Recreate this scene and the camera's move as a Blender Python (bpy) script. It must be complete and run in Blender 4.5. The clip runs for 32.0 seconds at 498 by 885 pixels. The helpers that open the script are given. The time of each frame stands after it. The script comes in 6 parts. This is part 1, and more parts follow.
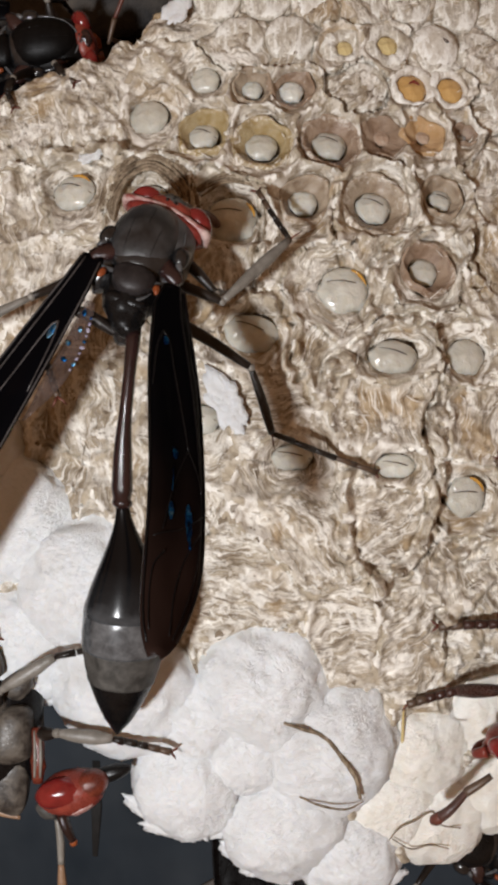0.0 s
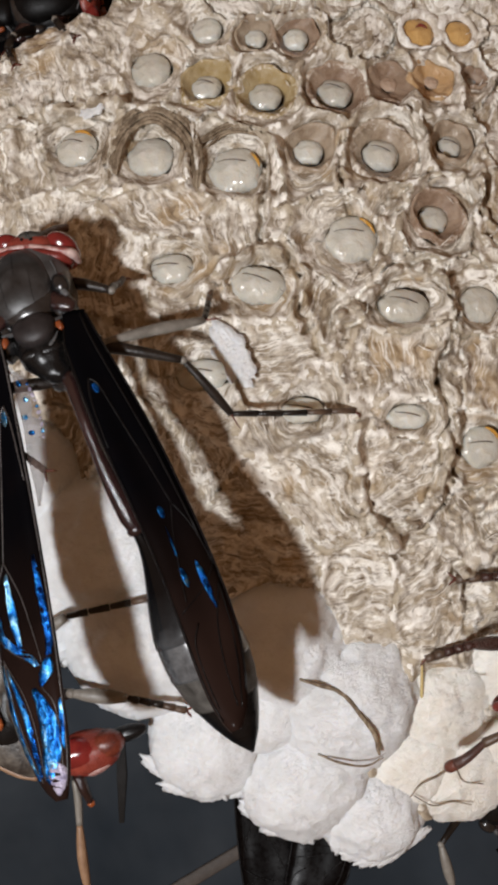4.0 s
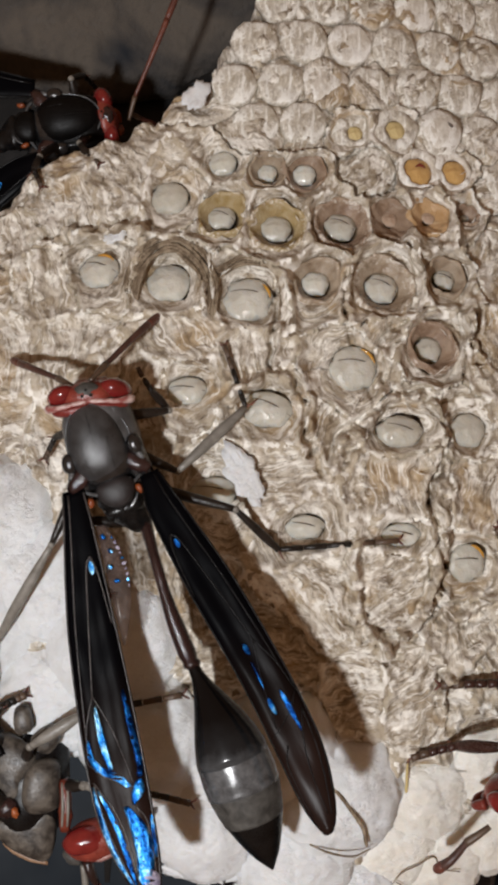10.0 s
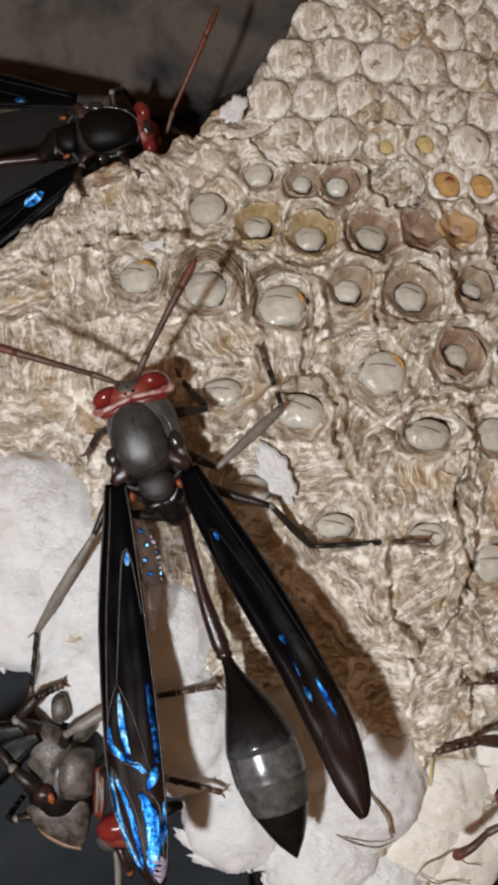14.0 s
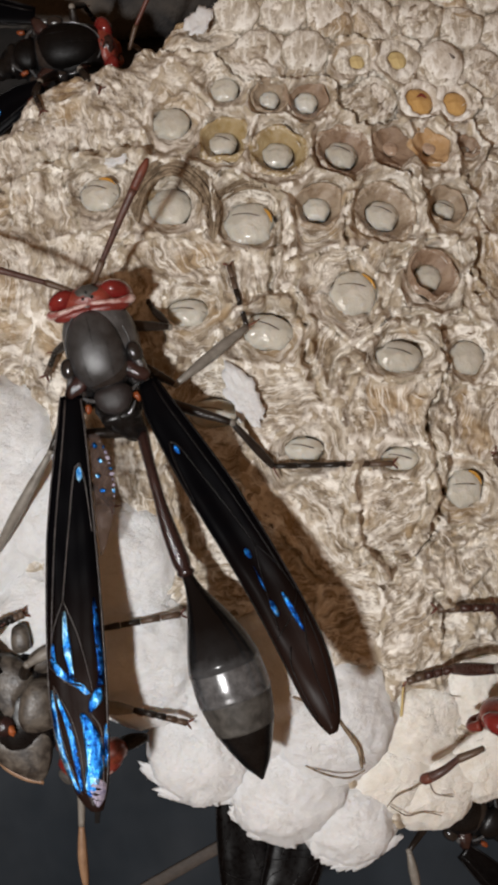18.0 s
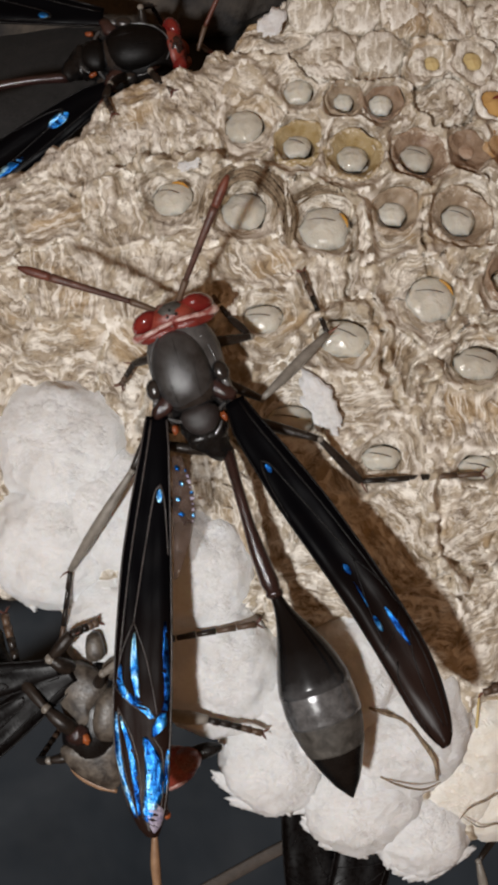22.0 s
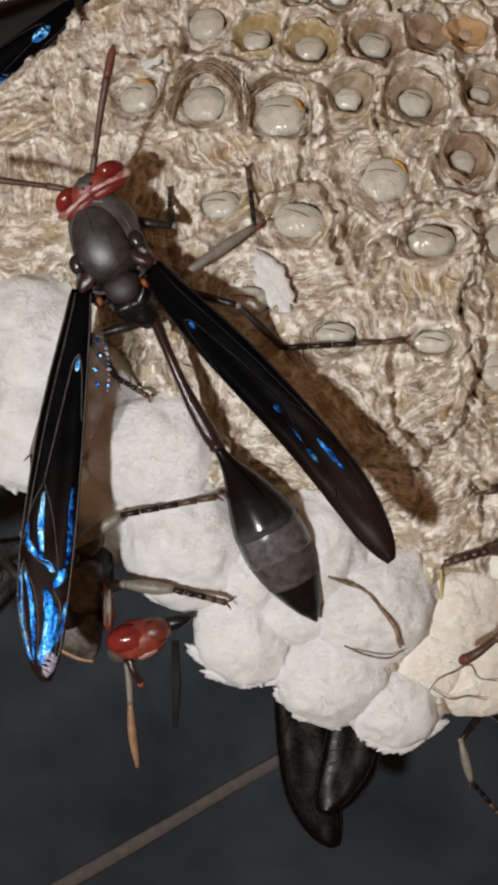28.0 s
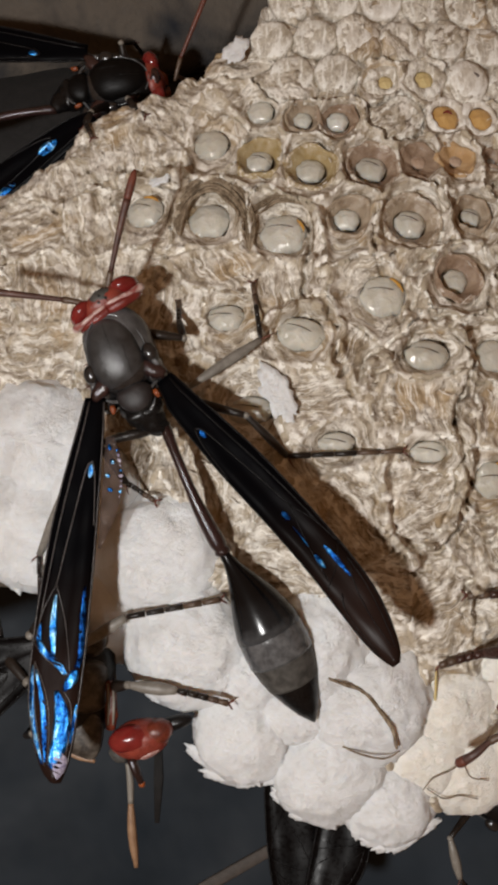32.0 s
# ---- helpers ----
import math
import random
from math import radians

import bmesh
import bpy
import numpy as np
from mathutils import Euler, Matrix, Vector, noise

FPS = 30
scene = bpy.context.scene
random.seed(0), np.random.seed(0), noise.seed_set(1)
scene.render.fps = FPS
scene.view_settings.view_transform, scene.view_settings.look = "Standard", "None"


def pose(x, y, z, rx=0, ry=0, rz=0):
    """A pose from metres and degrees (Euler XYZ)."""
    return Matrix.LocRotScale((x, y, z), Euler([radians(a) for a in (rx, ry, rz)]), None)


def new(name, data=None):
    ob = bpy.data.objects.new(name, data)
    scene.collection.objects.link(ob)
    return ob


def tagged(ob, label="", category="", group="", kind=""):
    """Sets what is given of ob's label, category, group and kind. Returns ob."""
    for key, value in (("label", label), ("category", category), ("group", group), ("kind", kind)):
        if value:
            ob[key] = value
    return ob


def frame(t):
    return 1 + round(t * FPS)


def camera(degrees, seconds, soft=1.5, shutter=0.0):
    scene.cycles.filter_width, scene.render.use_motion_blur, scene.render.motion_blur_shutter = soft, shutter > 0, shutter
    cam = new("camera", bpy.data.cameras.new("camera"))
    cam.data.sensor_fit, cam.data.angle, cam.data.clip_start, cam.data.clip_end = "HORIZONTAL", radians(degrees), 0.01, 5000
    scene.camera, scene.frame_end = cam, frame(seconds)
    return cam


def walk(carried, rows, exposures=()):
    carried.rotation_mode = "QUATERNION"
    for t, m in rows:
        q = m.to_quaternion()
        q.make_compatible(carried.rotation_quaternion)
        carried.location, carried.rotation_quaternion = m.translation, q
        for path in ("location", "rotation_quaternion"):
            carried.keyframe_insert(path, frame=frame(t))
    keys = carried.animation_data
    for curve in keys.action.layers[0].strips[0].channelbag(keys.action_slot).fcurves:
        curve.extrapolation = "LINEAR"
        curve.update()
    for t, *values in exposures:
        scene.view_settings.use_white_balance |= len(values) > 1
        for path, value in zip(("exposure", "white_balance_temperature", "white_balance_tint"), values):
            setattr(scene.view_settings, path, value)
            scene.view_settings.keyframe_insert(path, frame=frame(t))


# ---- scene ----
MM = 0.001                      # all sizes below are in millimetres


def at(x, y, z, rx=0, ry=0, rz=0):
    return pose(x * MM, y * MM, z * MM, rx, ry, rz)


# ---- camera: a hand-held close-up view from about 65 mm ----
cam = camera(24.0, 32.0, soft=3.8)
PATH = [
    (0, 1.70, -1.16, 61.31, 0.75, 1.49, -0.95),
    (0.5, 2.10, -2.00, 60.43, 0.38, 1.35, -1.21),
    (1, 2.01, -2.18, 60.27, -0.01, 1.23, -1.48),
    (1.5, 2.13, -2.23, 60.49, -0.05, 1.25, -1.61),
    (2, 2.06, -1.97, 60.75, -0.00, 2.08, -1.83),
    (2.5, 2.03, -1.04, 61.02, 0.32, 2.31, -1.88),
    (3, 2.21, -1.52, 60.55, -0.02, 2.39, -2.01),
    (3.5, 2.83, -2.38, 60.09, -0.19, 2.69, -2.25),
    (4, 2.75, -2.41, 60.34, -0.32, 3.09, -2.28),
    (4.5, 2.22, -0.59, 61.42, 0.21, 4.06, -2.20),
    (6.5, 1.86, 1.11, 63.53, -0.53, 3.50, -1.58),
    (7, 1.55, 1.07, 63.71, -0.59, 3.54, -1.51),
    (7.5, 1.57, 2.14, 64.32, -0.06, 3.40, -1.38),
    (8, 1.46, 2.18, 64.25, -0.12, 3.00, -1.30),
    (8.5, 1.50, 2.05, 64.42, -0.09, 2.05, -1.10),
    (9, 1.45, 3.56, 65.77, 0.58, 1.69, -0.92),
    (9.5, 0.46, 3.29, 65.91, 0.58, 1.54, -0.72),
    (10, 0.53, 2.97, 65.14, 0.33, 1.03, -0.63),
    (10.5, 0.87, 2.77, 65.06, 0.37, 1.06, -0.52),
    (11, 0.70, 2.36, 65.02, 0.19, 1.20, -0.52),
    (11.5, 0.21, 3.39, 65.48, 0.56, 0.64, -0.34),
    (12, 0.04, 2.83, 65.52, 0.66, 0.61, -0.33),
    (12.5, -0.63, 2.39, 65.57, 0.58, 0.26, -0.39),
    (13, -0.57, 2.11, 65.85, 0.40, 0.66, -0.33),
    (13.5, -0.37, 2.86, 67.18, 1.07, 1.01, 0.00),
    (14, -0.45, 1.91, 67.30, 1.30, 1.73, 0.10),
    (14.5, -0.66, 0.90, 66.98, 0.95, 2.32, 0.08),
    (16.5, -2.33, -0.23, 65.62, -0.22, 1.36, -0.01),
    (17, -1.93, 0.23, 65.47, -0.02, 1.14, 0.05),
    (17.5, -1.08, -0.48, 64.95, -0.31, 0.49, -0.03),
    (18, -0.43, -0.50, 65.20, -0.26, 0.15, -0.02),
    (18.5, -0.18, -0.28, 65.37, -0.15, 0.14, -0.02),
    (19, 0.00, 0.00, 65.65, 0.04, -0.02, 0.01),
    (19.5, -0.07, 0.00, 65.34, -0.02, 0.22, -0.03),
    (20, -1.02, -0.34, 65.12, -0.12, 0.76, 0.10),
    (20.5, -0.69, -0.08, 65.59, -0.04, 0.62, 0.14),
    (21, -0.70, -0.03, 65.79, 0.20, 0.60, 0.10),
    (21.5, -2.13, 0.45, 65.13, 0.25, 1.32, 0.12),
    (22, -3.15, 0.45, 64.63, -0.76, 1.34, 0.21),
    (22.5, -3.45, 0.78, 64.50, -1.09, 0.27, 0.52),
    (23, -2.88, 0.61, 64.53, -1.45, -0.30, 0.61),
    (23.5, -3.16, 0.52, 64.40, -1.64, -0.65, 0.78),
    (24, -2.55, 0.33, 64.44, -1.69, -0.47, 0.65),
    (24.5, -2.06, 0.25, 64.75, -1.58, -0.43, 0.65),
    (26.5, 4.84, -1.92, 66.98, -0.74, 5.49, -2.31),
    (27, 5.37, -4.40, 65.79, -1.34, 6.35, -2.12),
    (27.5, 4.54, -4.89, 65.61, -2.29, 7.27, -1.69),
    (28, 5.04, -5.01, 66.27, -1.81, 6.79, -1.30),
    (28.5, 4.99, -5.53, 66.47, -0.96, 6.28, -1.18),
    (29, 4.79, -2.45, 68.60, 1.31, 5.80, -1.14),
    (29.5, 6.45, -1.97, 69.84, 2.46, 5.29, -1.22),
    (30, 5.38, -1.11, 70.84, 2.56, 3.80, -1.13),
    (30.5, 4.05, -0.51, 70.96, 2.83, 4.60, -0.86),
    (31, 3.65, -1.61, 69.88, 2.51, 4.20, -0.72),
    (31.5, 2.66, -2.43, 69.40, 2.28, 4.08, -0.69),
    (32, 2.19, -3.41, 68.87, 2.04, 4.18, -0.68),
]
walk(cam, [(t, at(x, y, z, rx, ry, rz)) for t, x, y, z, rx, ry, rz in PATH],
     exposures=((0.0, 0.1, 6430, 10), (4.5, 0.07, 6430, 10), (7.0, -0.04, 6450, 10), (14.5, -0.07, 6530, 10), (17.0, -0.1, 6650, 10), (19.0, -0.11, 6680, 10), (22.0, -0.12, 6700, 10), (24.5, -0.12, 6720, 10), (27.0, -0.13, 6750, 10), (29.5, -0.15, 6850, 10), (32.0, -0.16, 6750, 10)))

# ---- light: the small torch beside the lens, and a dim room ----
world = bpy.data.worlds.new("world")
scene.world = world
world.use_nodes = True
world.node_tree.nodes["Background"].inputs["Color"].default_value = (1.0, 0.54, 0.28, 1)
world.node_tree.nodes["Background"].inputs["Strength"].default_value = 0.205
torch_data = bpy.data.lights.new("torch", "POINT")
torch_data.energy = 0.67
torch_data.color = (0.975, 0.985, 1.0)
torch_data.shadow_soft_size = 4.0 * MM
torch = new("torch", torch_data)
torch.location = (-35 * MM, -29 * MM, 128 * MM)
scene.view_settings.exposure = 0.0


# ---- materials ----
def shader(name):
    m = bpy.data.materials.new(name)
    m.use_nodes = True
    nt = m.node_tree
    return m, nt, nt.nodes["Principled BSDF"]


def coords(nt, scale=(1000, 1000, 1000), attribute=""):
    mp = nt.nodes.new("ShaderNodeMapping")
    mp.inputs["Scale"].default_value = scale
    if attribute:
        src = nt.nodes.new("ShaderNodeAttribute")
        src.attribute_name = attribute
        nt.links.new(src.outputs["Vector"], mp.inputs["Vector"])
    else:
        src = nt.nodes.new("ShaderNodeTexCoord")
        nt.links.new(src.outputs["Object"], mp.inputs["Vector"])
    return mp.outputs["Vector"]


def noise_node(nt, vec, scale, detail=4.0, rough=0.6, distort=0.0):
    n = nt.nodes.new("ShaderNodeTexNoise")
    n.inputs["Scale"].default_value, n.inputs["Detail"].default_value = scale, detail
    n.inputs["Roughness"].default_value, n.inputs["Distortion"].default_value = rough, distort
    nt.links.new(vec, n.inputs["Vector"])
    return n.outputs["Fac"]


def ramp(nt, fac, stops):
    r = nt.nodes.new("ShaderNodeValToRGB")
    els = r.color_ramp.elements
    while len(els) < len(stops):
        els.new(0.5)
    for e, (p, c) in zip(els, stops):
        e.position, e.color = p, (*c, 1)
    nt.links.new(fac, r.inputs["Fac"])
    return r.outputs["Color"]


def mixed(nt, fac, a, b, mode="MIX"):
    m = nt.nodes.new("ShaderNodeMix")
    m.data_type, m.blend_type = "RGBA", mode
    for sock, v in (("Factor", fac), ("A", a), ("B", b)):
        slot = [s for s in m.inputs if s.name == sock and (s.type == "RGBA" or sock == "Factor")][0]
        if isinstance(v, (int, float)):
            slot.default_value = v
        elif isinstance(v, tuple):
            slot.default_value = (*v, 1)
        else:
            nt.links.new(v, slot)
    return [s for s in m.outputs if s.type == "RGBA"][0]


def bump(nt, bsdf, height, strength, distance):
    b = nt.nodes.new("ShaderNodeBump")
    b.inputs["Strength"].default_value, b.inputs["Distance"].default_value = strength, distance * MM
    nt.links.new(height, b.inputs["Height"])
    nt.links.new(b.outputs["Normal"], bsdf.inputs["Normal"])


def added(nt, a, b, k):
    m = nt.nodes.new("ShaderNodeMath")
    m.operation = "MULTIPLY_ADD"
    nt.links.new(b, m.inputs[0])
    m.inputs[1].default_value = k
    nt.links.new(a, m.inputs[2])
    return m.outputs[0]


def flakes(nt, vec, scale, ragged):
    """A random value for each small flake of chewed wood, with ragged edges."""
    n = nt.nodes.new("ShaderNodeTexNoise")
    n.inputs["Scale"].default_value, n.inputs["Detail"].default_value = scale * 1.3, 3
    nt.links.new(vec, n.inputs["Vector"])
    m = nt.nodes.new("ShaderNodeVectorMath")
    m.operation = "MULTIPLY_ADD"
    nt.links.new(n.outputs["Color"], m.inputs[0])
    m.inputs[1].default_value = (ragged * 2,) * 3
    nt.links.new(vec, m.inputs[2])
    v = nt.nodes.new("ShaderNodeTexVoronoi")
    v.inputs["Scale"].default_value = scale
    nt.links.new(m.outputs[0], v.inputs["Vector"])
    sep = nt.nodes.new("ShaderNodeSeparateColor")
    nt.links.new(v.outputs["Color"], sep.inputs[0])
    return sep.outputs[0]


def paper(name, dark, mid, light, weave=True, rough=0.8, streak=0.72, stain=None, depth=0.075):
    """Wasp paper: chewed wood fibre in bands, with pale and brown streaks."""
    m, nt, b = shader(name)
    obj = coords(nt)
    wv = coords(nt, (1, 1, 1), "weave") if weave else coords(nt, (1500, 1150, 1300))
    band = noise_node(nt, wv, 0.8, 4, 0.55, 0.9)
    fine = flakes(nt, wv, 2.5, 0.3)
    chip = flakes(nt, wv, 4.2, 0.25)
    blot = noise_node(nt, obj, 0.42, 4, 0.62, 0.3)
    grain = noise_node(nt, obj, 6.0, 3, 0.6)
    col = ramp(nt, band, [(0.33, dark), (0.45, mid), (0.62, light)])
    col2 = ramp(nt, fine, [(0.08, dark), (0.35, mid), (0.7, mid), (0.95, light)])
    col3 = ramp(nt, chip, [(0.05, dark), (0.25, mid), (0.65, mid), (0.9, light)])
    col2 = mixed(nt, 0.45, col2, col3)
    col = mixed(nt, streak, col, col2)
    shade = ramp(nt, blot, [(0.34, (0.66, 0.6, 0.52)), (0.56, (1.0, 1.0, 1.0))])
    col = mixed(nt, 0.8, col, shade, "MULTIPLY")
    # bright chewed wood and dark specks
    chunk = noise_node(nt, coords(nt, (800, 1000, 900)), 0.8, 6, 0.74, 0.8)
    col = mixed(nt, ramp(nt, chunk, [(0.53, (0, 0, 0)), (0.57, (0.8, 0.8, 0.8))]), col, light)
    speck = noise_node(nt, wv, 3.2, 2, 0.5, 0.3)
    col = mixed(nt, ramp(nt, speck, [(0.3, (0.75, 0.75, 0.75)), (0.37, (0, 0, 0))]), col, dark)
    if stain:
        spot = noise_node(nt, obj, 0.28, 3, 0.5, 0.6)
        where = ramp(nt, spot, [(0.56, (0, 0, 0)), (0.66, (0.75, 0.75, 0.75))])
        col = mixed(nt, where, col, stain)
    # long pale and brown shreds that follow the run of the fibres
    shred = nt.nodes.new("ShaderNodeMapping")
    shred.inputs["Scale"].default_value = (2.0, 0.6, 1.0)
    nt.links.new(wv, shred.inputs["Vector"])
    thread = noise_node(nt, shred.outputs["Vector"], 1.0, 6, 0.72, 0.25)
    pale = ramp(nt, thread, [(0.52, (0, 0, 0)), (0.6, (0.85, 0.85, 0.85))])
    deep = ramp(nt, thread, [(0.36, (0.65, 0.65, 0.65)), (0.44, (0, 0, 0))])
    col = mixed(nt, deep, mixed(nt, pale, col, light), dark)
    high = added(nt, added(nt, added(nt, added(nt, band, fine, 0.35), chip, 0.3), grain, 0.3), thread, 1.1)
    if weave:
        seam_at = nt.nodes.new("ShaderNodeAttribute")
        seam_at.attribute_name = "seam"
        plain = flakes(nt, coords(nt, (1500, 1250, 1400)), 1.7, 0.35)
        col = mixed(nt, seam_at.outputs["Fac"], col, ramp(nt, plain, [(0.0, dark), (0.12, mid), (0.5, mid), (0.8, light)]))
        calm = nt.nodes.new("ShaderNodeMix")
        nt.links.new(seam_at.outputs["Fac"], calm.inputs[0])
        nt.links.new(high, calm.inputs[2])
        nt.links.new(added(nt, grain, plain, 0.9), calm.inputs[3])
        high = calm.outputs[0]
    nt.links.new(col, b.inputs["Base Color"])
    b.inputs["Roughness"].default_value = rough
    b.inputs["Specular IOR Level"].default_value = 0.25
    bump(nt, b, high, 1.0, depth)
    return m


def silk(name, base, tint):
    """Spun cocoon silk: white felt of fine threads, slightly glossy."""
    m, nt, b = shader(name)
    obj = coords(nt)
    blot = noise_node(nt, obj, 0.45, 4, 0.6, 0.4)
    felt = noise_node(nt, coords(nt, (1300, 1700, 1400)), 1.4, 6, 0.7, 2.2)
    grain = noise_node(nt, obj, 5.0, 4, 0.65, 0.8)
    col = ramp(nt, blot, [(0.3, tint), (0.55, base)])
    col = mixed(nt, 0.35, col, ramp(nt, felt, [(0.34, (0.82, 0.8, 0.77)), (0.48, (1, 1, 1))]), "MULTIPLY")
    nt.links.new(col, b.inputs["Base Color"])
    b.inputs["Roughness"].default_value = 0.42
    b.inputs["Subsurface Weight"].default_value = 0.2
    b.inputs["Subsurface Radius"].default_value = (0.5 * MM, 0.42 * MM, 0.35 * MM)
    b.inputs["Subsurface Scale"].default_value = 1.0
    bump(nt, b, added(nt, felt, grain, 0.55), 0.9, 0.16)
    return m


def chitin(name, dark, light, rough=0.35, scale=1.2, fine=14.0, depth=0.03, metal=0.0, coat=0.0, spec=0.5, lo=0.3, hi=0.7):
    """Insect shell: dark, faintly mottled, pitted."""
    m, nt, b = shader(name)
    obj = coords(nt)
    blot = noise_node(nt, obj, scale, 4, 0.6, 0.3)
    grain = noise_node(nt, obj, fine, 3, 0.6)
    col = ramp(nt, blot, [(lo, dark), (hi, light)])
    col = mixed(nt, 0.4, col, ramp(nt, grain, [(0.3, (0.55, 0.55, 0.55)), (0.7, (1, 1, 1))]), "MULTIPLY")
    nt.links.new(col, b.inputs["Base Color"])
    rr = ramp(nt, grain, [(0.3, (rough * 0.75,) * 3), (0.7, (min(1, rough * 1.3),) * 3)])
    nt.links.new(rr, b.inputs["Roughness"])
    b.inputs["Metallic"].default_value, b.inputs["Coat Weight"].default_value = metal, coat
    b.inputs["Specular IOR Level"].default_value = spec
    bump(nt, b, added(nt, grain, blot, 0.5), 0.6, depth)
    return m


def moist(name, dark, light, amount=0.35):
    """A grub: wet, milky, slightly see-through skin."""
    m, nt, b = shader(name)
    blot = noise_node(nt, coords(nt), 1.3, 3, 0.5, 0.2)
    info = nt.nodes.new("ShaderNodeObjectInfo")
    col = mixed(nt, 0.5, ramp(nt, blot, [(0.3, dark), (0.7, light)]), ramp(nt, info.outputs["Random"], [(0, dark), (1, light)]))
    # paler in the middle, darker outwards
    far = nt.nodes.new("ShaderNodeVectorMath")
    far.operation = "LENGTH"
    nt.links.new(coords(nt, (1000, 1000, 0)), far.inputs[0])
    col = mixed(nt, ramp(nt, added(nt, far.outputs["Value"], blot, 0.5), [(0.55, (0, 0, 0)), (1.3, (0.45, 0.45, 0.45))]), col, dark)
    nt.links.new(col, b.inputs["Base Color"])
    b.inputs["Roughness"].default_value = 0.13
    b.inputs["Subsurface Weight"].default_value = amount
    b.inputs["Subsurface Radius"].default_value = (1.1 * MM, 0.9 * MM, 0.7 * MM)
    b.inputs["Subsurface Scale"].default_value = 1.0
    bump(nt, b, added(nt, blot, noise_node(nt, coords(nt), 3.5, 2), 0.4), 0.8, 0.16)
    return m


def film(name, dark, light):
    """Spun film over a cell's mouth: brown and wet in the middle, with pale shreds of paper caught in its outer part."""
    m, nt, b = shader(name)
    obj = coords(nt)
    blot = noise_node(nt, obj, 0.9, 4, 0.6, 0.5)
    shreds = noise_node(nt, coords(nt, (2400, 2400, 3200)), 0.9, 5, 0.68, 1.2)
    far = nt.nodes.new("ShaderNodeVectorMath")
    far.operation = "LENGTH"
    nt.links.new(coords(nt, (1000, 1000, 0)), far.inputs[0])
    col = ramp(nt, blot, [(0.32, dark), (0.68, light)])
    span = nt.nodes.new("ShaderNodeMapRange")
    span.inputs["From Min"].default_value, span.inputs["From Max"].default_value = 3.0, 3.6
    nt.links.new(added(nt, added(nt, far.outputs["Value"], blot, 0.9), shreds, 2.2), span.inputs["Value"])
    fibre = ramp(nt, shreds, [(0.35, (0.26, 0.18, 0.12)), (0.5, (0.5, 0.42, 0.33)), (0.62, (0.82, 0.77, 0.69))])
    nt.links.new(mixed(nt, span.outputs[0], col, fibre), b.inputs["Base Color"])
    nt.links.new(ramp(nt, span.outputs[0], [(0, (0.2, 0.2, 0.2)), (1, (0.75, 0.75, 0.75))]), b.inputs["Roughness"])
    b.inputs["Subsurface Weight"].default_value = 0.2
    b.inputs["Subsurface Radius"].default_value = (0.6 * MM, 0.5 * MM, 0.4 * MM)
    b.inputs["Subsurface Scale"].default_value = 1.0
    bump(nt, b, added(nt, blot, shreds, 1.2), 0.9, 0.09)
    return m


PAPER = paper("wasp_paper", (0.15, 0.104, 0.066), (0.45, 0.377, 0.28), (0.86, 0.82, 0.75), stain=(0.4, 0.28, 0.15))
CAP = paper("cap_paper", (0.36, 0.3, 0.23), (0.66, 0.61, 0.52), (0.9, 0.88, 0.82), weave=False, streak=0.7, depth=0.08)
CAP_WHITE = paper("cap_white_paper", (0.58, 0.52, 0.44), (0.78, 0.74, 0.67), (0.9, 0.88, 0.83), weave=False, depth=0.06)
SILK = silk("cocoon_silk", (0.83, 0.845, 0.855), (0.74, 0.74, 0.735))
SILK_CREAM = silk("cream_silk", (0.93, 0.905, 0.84), (0.85, 0.8, 0.705))
GRUB = moist("grub_skin", (0.44, 0.415, 0.355), (0.69, 0.675, 0.615), 0.7)
GRUB_AMBER = moist("grub_amber", (0.36, 0.25, 0.18), (0.52, 0.4, 0.31), 0.25)
ORANGE = moist("pupa_orange", (0.46, 0.26, 0.08), (0.6, 0.39, 0.17), 0.15)
LINING = moist("amber_lining", (0.42, 0.2, 0.035), (0.6, 0.33, 0.07), 0.15)
YELLOW = moist("pupa_yellow", (0.52, 0.39, 0.17), (0.64, 0.52, 0.28), 0.15)
FILM_BROWN = film("film_brown", (0.2, 0.125, 0.08), (0.4, 0.3, 0.22))
FILM_OLIVE = film("film_olive", (0.28, 0.19, 0.07), (0.46, 0.37, 0.22))
FILM_GREY = film("film_grey", (0.25, 0.18, 0.12), (0.45, 0.37, 0.28))
FILM_AMBER = film("film_amber", (0.42, 0.25, 0.11), (0.55, 0.38, 0.22))
FOLD = chitin("fold_brown", (0.09, 0.07, 0.055), (0.16, 0.125, 0.1), 0.5)
# brown cell wall, kept darker than the comb paper to deepen the shade
PIT = paper("pit_shade_paper", (0.1, 0.06, 0.03), (0.24, 0.155, 0.085), (0.36, 0.26, 0.16), weave=False)
STRAND = paper("strand_fibre", (0.08, 0.056, 0.035), (0.18, 0.13, 0.085), (0.34, 0.27, 0.19), weave=False)
BLACK = chitin("shell_black", (0.002, 0.002, 0.0025), (0.008, 0.0075, 0.0075), 0.3, depth=0.012, spec=0.3)
DUSTY = chitin("shell_dusty", (0.03, 0.028, 0.025), (0.1, 0.094, 0.085), 0.5, 1.4, 12, 0.05, spec=0.3)
FROST = chitin("shell_frosted", (0.025, 0.027, 0.03), (0.14, 0.145, 0.15), 0.2, 1.6, 12, 0.012, spec=0.9, lo=0.25, hi=0.75)
GREY = chitin("shell_grey", (0.008, 0.0085, 0.0095), (0.05, 0.051, 0.053), 0.34, 0.9, 16, 0.03, spec=0.8)


